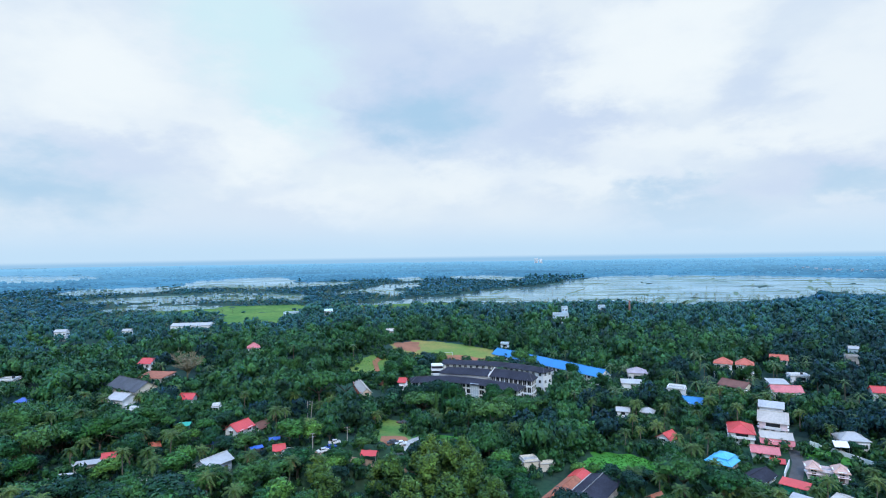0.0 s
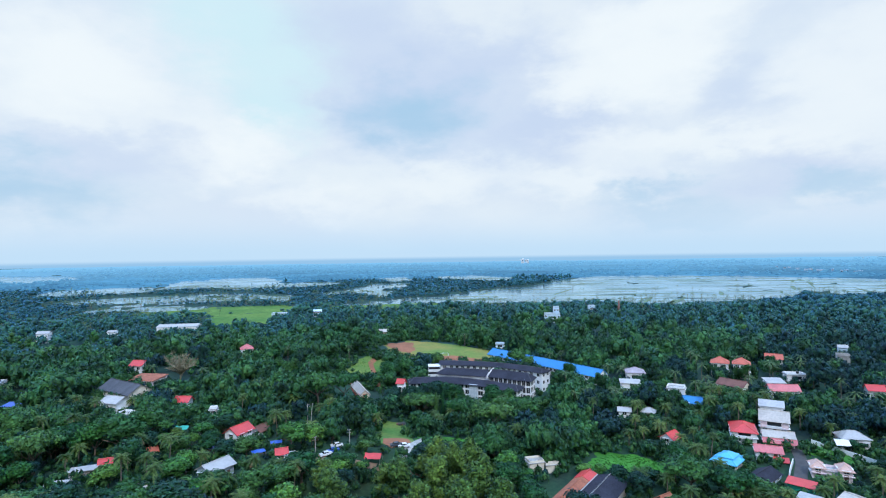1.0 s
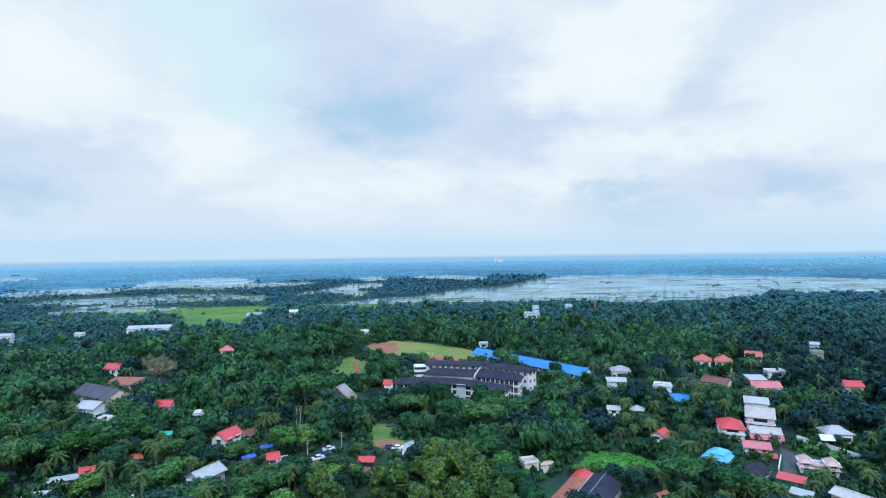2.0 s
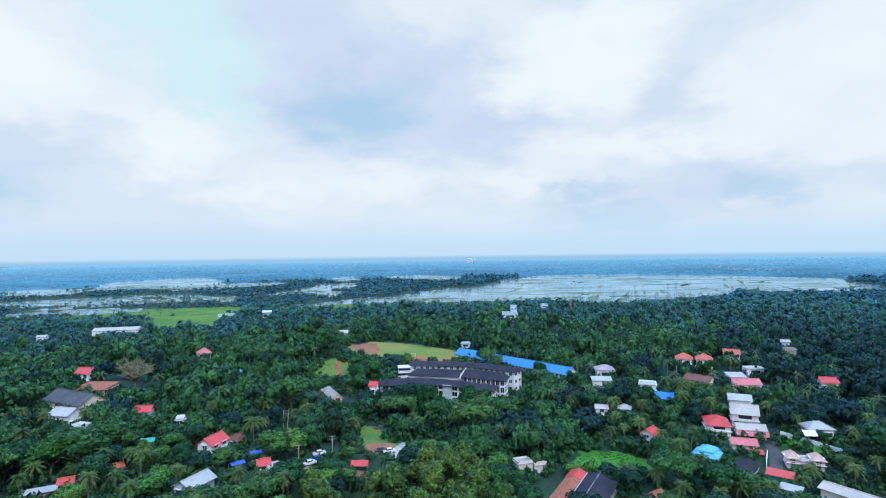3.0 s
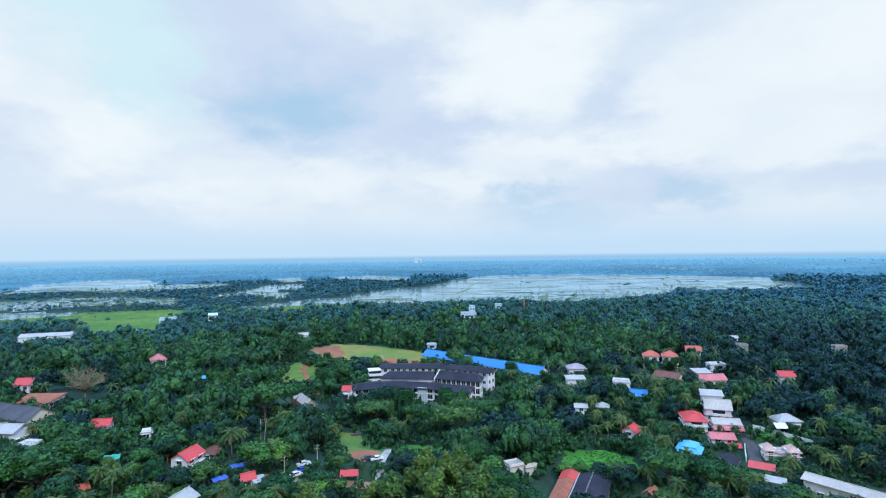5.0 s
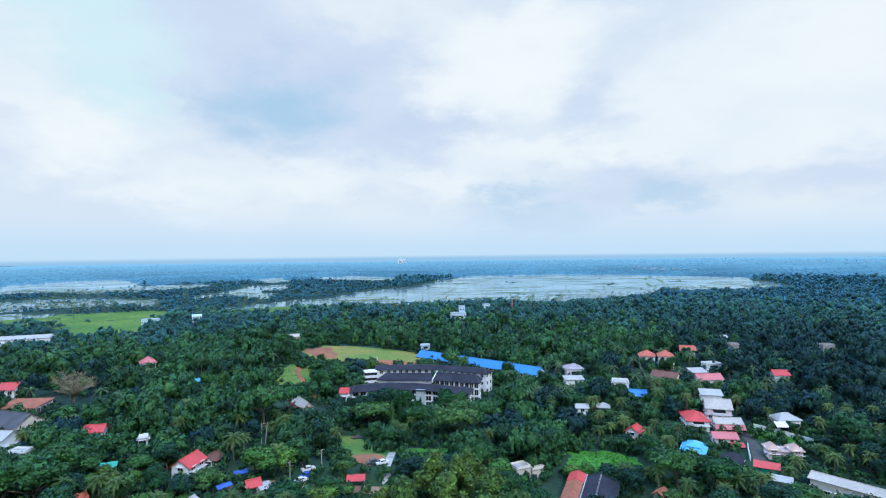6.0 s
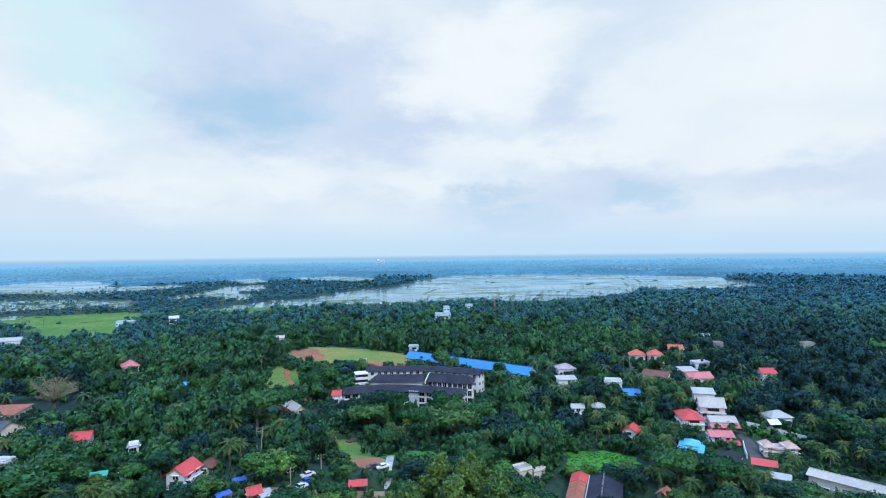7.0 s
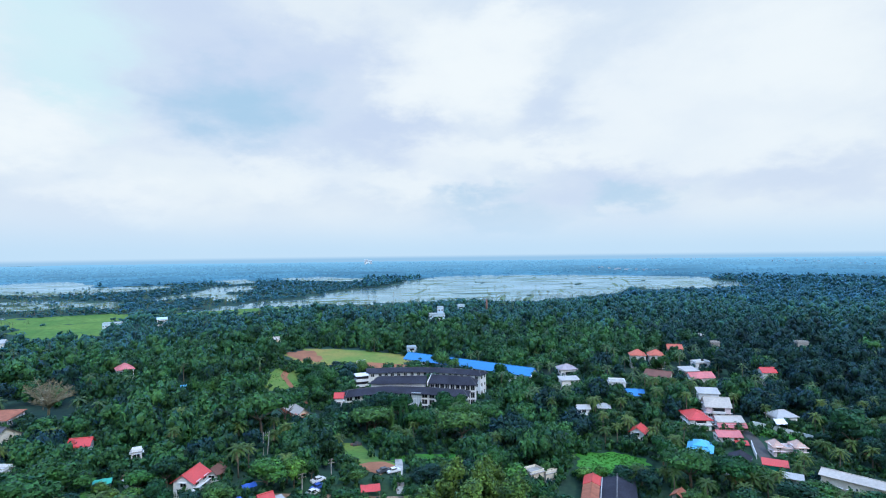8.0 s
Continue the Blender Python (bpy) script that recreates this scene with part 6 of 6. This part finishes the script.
def place_all():
    nears = [template("round", 330, 0.088, 9) for _ in range(8)]
    mids = [template("round", 215, 0.095, 8) for _ in range(8)]
    fars = [template("round", 46, 0.13, 6) for _ in range(8)]
    lasts = [template("round", 8, 0.16, 3) for _ in range(12)]
    lumps = [template("bush", 6, 0.2, 1) for _ in range(12)]
    mid_palms = [palm_crown(RNG, 11, 4, 3.6) for _ in range(4)]
    far_palms = [palm_crown(RNG, 9, 2, 3.8) for _ in range(4)]
    singles = 0
    for r0, r1, cell in ((100, 262, 6.6), (262, 460, 9.4), (460, 820, 12.5), (820, 1200, 10.0), (1200, 1950, 15.0)):
        for what, x, y, h, r in scatter(r0, r1, cell, r0 < 200):
            z = ground_z(x, y)
            q = math.hypot(x, y)
            if what == "palm":
                if q < 300 and COUNT.get("palm", 0) < 298:
                    plant_palm(x, y, h, RNG.uniform(0.68, 0.98))
                elif q < 1950:
                    v, f = (mid_palms if q < 800 else far_palms)[int(RNG.integers(4))]
                    t = RNG.uniform(0, 6.28)
                    s = RNG.uniform(0.85, 1.15)
                    add_stuff("palm", spun(v, t) * s + (x, y, z + h), f)
                    tr = Geo().tube([(x, y, z - 0.5), (x, y, z + h)], [0.2, 0.14], 4, False)
                    add_stuff("palm_bark", np.array(tr.v), np.array([t for a in tr.f for t in ((a[0], a[1], a[2]), (a[0], a[2], a[3]))]))
                continue
            if q < 262 and crowded(x, y, r):
                continue
            if q < 262 and r > 2.4 and singles < 470:
                # dark trees dominate past x 110, standing for the cloud shade there
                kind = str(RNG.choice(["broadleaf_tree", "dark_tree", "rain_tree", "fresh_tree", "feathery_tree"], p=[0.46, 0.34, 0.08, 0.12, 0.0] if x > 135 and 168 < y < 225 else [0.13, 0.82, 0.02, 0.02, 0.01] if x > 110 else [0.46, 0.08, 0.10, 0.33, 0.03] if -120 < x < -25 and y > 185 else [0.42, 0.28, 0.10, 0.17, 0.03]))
                if COUNT.get(kind, 0) < 280:
                    plant(kind, x, y, r, h)
                    singles += 1
                    continue
            v, f, nn = (nears if q < 335 else mids if q < 460 else fars if q < 820 else lasts if q < 1200 else lumps)[int(RNG.integers(8))]
            big = r * (1.0 if q < 820 else 1.35 if q < 1200 else 2.0)
            t = RNG.uniform(0, 6.28)
            # dark leaves massed past 34 degrees east paint in the cloud's shade
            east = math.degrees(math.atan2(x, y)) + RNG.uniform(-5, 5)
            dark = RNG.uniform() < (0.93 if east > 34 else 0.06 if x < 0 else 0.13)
            # bluer leaves are picked by distance, as painted haze
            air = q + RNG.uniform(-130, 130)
            key = "far_haze_leaf" if air > 960 else "haze_tinted_leaf" if air > 600 and not (dark and air < 690) else "dark_shaded_wood_leaf" if dark else "wood_leaf"
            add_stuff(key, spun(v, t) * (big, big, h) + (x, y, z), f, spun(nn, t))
    # bushes and garden plants between the houses
    tufts = [template("bush", 34, 0.17, 2) for _ in range(8)]
    for iy in range(20, 104):
        for ix in range(-60, 62):
            x, y = (ix + RNG.uniform(0, 1)) * 4.3, (iy + RNG.uniform(0, 1)) * 4.3
            q, a = math.hypot(x, y), math.degrees(math.atan2(x + 10, y - 5))
            if not 100 < q < 440 or (q > 285 and abs(x + 10) > 75) or a < -50 or a > 66 or on_bare(x, y):
                continue
            room = headroom(x, y, -1.5)
            if room < 0.8:
                continue
            r = RNG.uniform(1.7, 3.2)
            h = min(RNG.uniform(2.0, 5.0), room + 0.6)
            r = min(r, h * 0.9 + 0.4)
            v, f, nn = tufts[int(RNG.integers(8))]
            t = RNG.uniform(0, 6.28)
            add_stuff("bush_leaf", spun(v, t) * (r, r, h) + (x, y, ground_z(x, y) - 0.1), f, spun(nn, t))
    # shrubs and small trees against the house walls
    small = [template("round", 70, 0.15, 5) for _ in range(8)]
    for x0, y0, turn, w, d, z0, h, seen in HOMES:
        c, s = math.cos(radians(turn)), math.sin(radians(turn))
        if y0 > 340 or w > 60 or seen:
            continue
        hidden = (y0 > 212 or x0 < -75) and not seen
        for k in range(int((w + d) / (0.75 if hidden else 1.3))):
            t = RNG.uniform(0, 1)
            r = RNG.uniform(0.9, 1.9)
            u, q = RNG.uniform(-0.5, 0.5), RNG.uniform(0.4, 2.2) + r * 0.7
            px, py = ((u * w, -d / 2 - q), (u * w, d / 2 + q), (-w / 2 - q, u * d), (w / 2 + q, u * d))[int(RNG.choice(4, p=(0.46, 0.08, 0.23, 0.23)))]
            x, y = x0 + px * c - py * s, y0 + px * s + py * c
            if on_bare(x, y):
                continue
            if any(abs((x - b[0]) * math.cos(radians(b[2])) + (y - b[1]) * math.sin(radians(b[2]))) < b[3] / 2 + r * 0.5
                   and abs((y - b[1]) * math.cos(radians(b[2])) - (x - b[0]) * math.sin(radians(b[2]))) < b[4] / 2 + r * 0.5 for b in HOMES):
                continue
            v, f, nn = small[int(RNG.integers(8))]
            tall = min(h, 7.5) * (RNG.uniform(0.65, 1.12) if hidden else RNG.uniform(0.3, 0.9)) + 0.4
            r = r * (1.3 if hidden else 1.0)
            add_stuff("dark_shaded_wood_leaf" if RNG.uniform() < 0.35 else "bush_leaf", spun(v, 6.28 * t) * (r, r, tall) + (x, y, ground_z(x, y) - 0.1), f, spun(nn, 6.28 * t))
    # leafy crop of the vegetable plot, and tufts on the grass
    for cx, cy, a, b, n in ((59, 181, 11.5, 8.5, 420), (128, 176, 10, 4, 60), (2, 203, 12, 5, 50), (-40, 306, 9, 19, 90)):
        for _ in range(n):
            t, q = RNG.uniform(0, 6.28), RNG.uniform() ** 0.5
            x, y = cx + a * q * math.cos(t), cy + b * q * math.sin(t)
            v, f, nn = tufts[int(RNG.integers(8))]
            s = RNG.uniform(0.3, 0.65)
            add_stuff("crop_leaf", spun(v, t) * (s, s, s * 0.7) + (x, y, ground_z(x, y)), f, spun(nn, t))
    for key, name, label, category in (
        ("crop_leaf", "low_plants", "fresh green low plants and grass tufts", "low plants"),
        ("bush_leaf", "bushes", "green bushes and garden plants between the houses", "bushes"),
        ("wood_leaf", "woodland", "dense green broadleaf woodland covering the slopes", "woodland"),
        ("dark_shaded_wood_leaf", "dark_woodland", "dense dark green trees among the woodland, also painting cloud shade in the east", "woodland"),
        ("haze_tinted_leaf", "hazy_woods", "green woodland beyond the school, tinted for haze", "woodland"),
        ("far_haze_leaf", "far_woods", "woods round the lagoons, tinted blue-green for haze", "woodland"),
        ("palm", "palm_grove", "many coconut palm crowns above the woods", "palm grove"),
        ("palm_bark", "palm_trunks", "slender trunks of the coconut palm grove", "palm trunks"),
    ):
        if STUFF[key]:
            v, f = np.concatenate([a[0] for a in STUFF[key]]), np.concatenate([a[1] for a in STUFF[key]])
            nn = np.concatenate([a[2] for a in STUFF[key]]) if "leaf" in key else None
            tagged(new(name, mesh_from(name, v, f, M[key], "leaf" in key, nn)), label, category, kind="stuff")


place_all()


def build_distance():
    """The wooded plain past the lagoons, as far as the horizon: a plain backdrop. Its blue glow stands for haze."""
    az, rad = np.radians(np.linspace(-62, 72, 420)), np.geomspace(1850, 6000, 120)
    A, Rr = np.meshgrid(az, rad)
    X, Y = Rr * np.sin(A), Rr * np.cos(A)
    wet = lagoon(X, Y)
    rise = 4 + 4 * wobble(X, Y, 130.0, 3.0) + RNG.uniform(-3, 6, X.shape) * np.clip(2600 / Rr, 0.4, 1)
    Z = ground(X, Y, wet) + rise * np.clip((-wet - 10) / 250, 0.12, 1)
    Z = np.where(wet > 0, -24, Z)
    m = bpy.data.materials.new("haze_glow_distance")
    m.use_nodes = True
    nt = m.node_tree
    b = nt.nodes["Principled BSDF"]
    b.inputs["Roughness"].default_value, b.inputs["Specular IOR Level"].default_value = 1.0, 0.0
    tex, mix = nt.nodes.new("ShaderNodeTexNoise"), nt.nodes.new("ShaderNodeMix")
    nt.nodes.new("ShaderNodeTexCoord")
    nt.links.new(nt.nodes["Texture Coordinate"].outputs["Object"], tex.inputs["Vector"])
    tex.inputs["Scale"].default_value, tex.inputs["Detail"].default_value, tex.inputs["Roughness"].default_value = 0.0055, 9, 0.7
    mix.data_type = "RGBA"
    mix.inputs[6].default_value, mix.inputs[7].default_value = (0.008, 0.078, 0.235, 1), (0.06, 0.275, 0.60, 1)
    patchy = nt.nodes.new("ShaderNodeMapRange")
    patchy.inputs[1].default_value, patchy.inputs[2].default_value = 0.42, 0.60
    wide, blend = nt.nodes.new("ShaderNodeTexNoise"), nt.nodes.new("ShaderNodeMix")
    wide.inputs["Scale"].default_value, wide.inputs["Detail"].default_value = 0.0016, 4
    blend.inputs[0].default_value = 0.55
    nt.links.new(nt.nodes["Texture Coordinate"].outputs["Object"], wide.inputs["Vector"])
    nt.links.new(tex.outputs[0], blend.inputs[2])
    nt.links.new(wide.outputs[0], blend.inputs[3])
    nt.links.new(blend.outputs[0], patchy.inputs[0])
    nt.links.new(patchy.outputs[0], mix.inputs[0])
    # haze is painted into the glow, paler with distance from the hill
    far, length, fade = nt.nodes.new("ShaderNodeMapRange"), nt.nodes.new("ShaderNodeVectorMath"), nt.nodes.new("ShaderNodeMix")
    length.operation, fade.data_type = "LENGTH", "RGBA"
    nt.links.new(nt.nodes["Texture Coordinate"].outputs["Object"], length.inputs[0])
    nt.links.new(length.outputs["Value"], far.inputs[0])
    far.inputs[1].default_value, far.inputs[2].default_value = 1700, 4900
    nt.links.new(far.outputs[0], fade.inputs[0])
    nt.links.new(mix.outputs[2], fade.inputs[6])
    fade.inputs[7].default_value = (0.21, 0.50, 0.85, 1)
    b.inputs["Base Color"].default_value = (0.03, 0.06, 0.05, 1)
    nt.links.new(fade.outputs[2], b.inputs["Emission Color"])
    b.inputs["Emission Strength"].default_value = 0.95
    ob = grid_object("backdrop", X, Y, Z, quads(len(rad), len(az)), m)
    tagged(ob, "wooded plain reaching to the horizon, glowing blue for haze", "distance", kind="structure")
    # glowing haze-blue crowns on the plain, larger farther off, each of its own tone
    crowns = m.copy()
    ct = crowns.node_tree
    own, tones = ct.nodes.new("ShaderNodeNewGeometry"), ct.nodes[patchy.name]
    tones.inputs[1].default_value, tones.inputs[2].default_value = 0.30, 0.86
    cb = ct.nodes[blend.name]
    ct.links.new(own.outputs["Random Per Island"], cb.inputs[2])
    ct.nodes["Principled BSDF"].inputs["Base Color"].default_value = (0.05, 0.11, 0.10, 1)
    lumps = [template("bush", 5, 0.25, 2) for _ in range(8)]
    vs, fs, ns, total = [], [], [], 0
    r = 1900.0
    while r < 4300:
        gap = r * 0.0125
        for a in np.arange(-50, 58, math.degrees(gap / r)):
            t = radians(float(a + RNG.uniform(-0.5, 0.5)))
            q = r + float(RNG.uniform(-0.9, 0.9)) * gap
            x, y = q * math.sin(t), q * math.cos(t)
            wet = float(lagoon(x, y))
            if wet > -15 or RNG.uniform() < 0.3 + 0.5 * float(wobble(x, y, 170.0, 6.0)):
                continue
            big = gap * RNG.uniform(0.4, 0.8)
            v, f, nn = lumps[int(RNG.integers(8))]
            v = spun(v, t) * (big, big, RNG.uniform(5, 13) * q / 2300)
            vs.append(v + (x, y, float(ground(x, y, wet))))
            fs.append(f + total)
            ns.append(spun(nn, t))
            total += len(v)
        r += gap * 1.5
    v, f, nn = np.concatenate(vs), np.concatenate(fs), np.concatenate(ns)
    tagged(new("distant_woods", mesh_from("distant_woods", v, f, crowns, True, nn)), "woods on the plain past the lagoons, glowing blue for haze", "woodland", kind="stuff")


build_distance()


def build_paddies():
    """Low grassy banks and drowned paddy strips across the lagoons."""
    g = Geo()
    made = 0
    while made < 150:
        x, y = float(RNG.uniform(-900, 1300)), float(RNG.uniform(900, 2050))
        if float(lagoon(x, y)) < 25:
            continue
        a, b, t = float(RNG.uniform(25, 110)), float(RNG.uniform(1.5, 6)), radians(float(RNG.choice([-12.0, -8.0, 60.0, -10.0])) + float(RNG.uniform(-5, 5)))
        c, s = math.cos(t), math.sin(t)
        ring = [(a * math.cos(k * 0.5236) * float(RNG.uniform(0.8, 1.1)), b * math.sin(k * 0.5236) * float(RNG.uniform(0.8, 1.1))) for k in range(12)]
        g.slab([(x + u * c - w * s, y + u * s + w * c, WATER + 0.25) for u, w in ring], 0.6)
        made += 1
    tagged(new("paddy_banks", g.mesh("paddy_banks", M["bank"])), "narrow green paddy banks lying across the lagoon", "paddy banks", kind="stuff")


build_paddies()
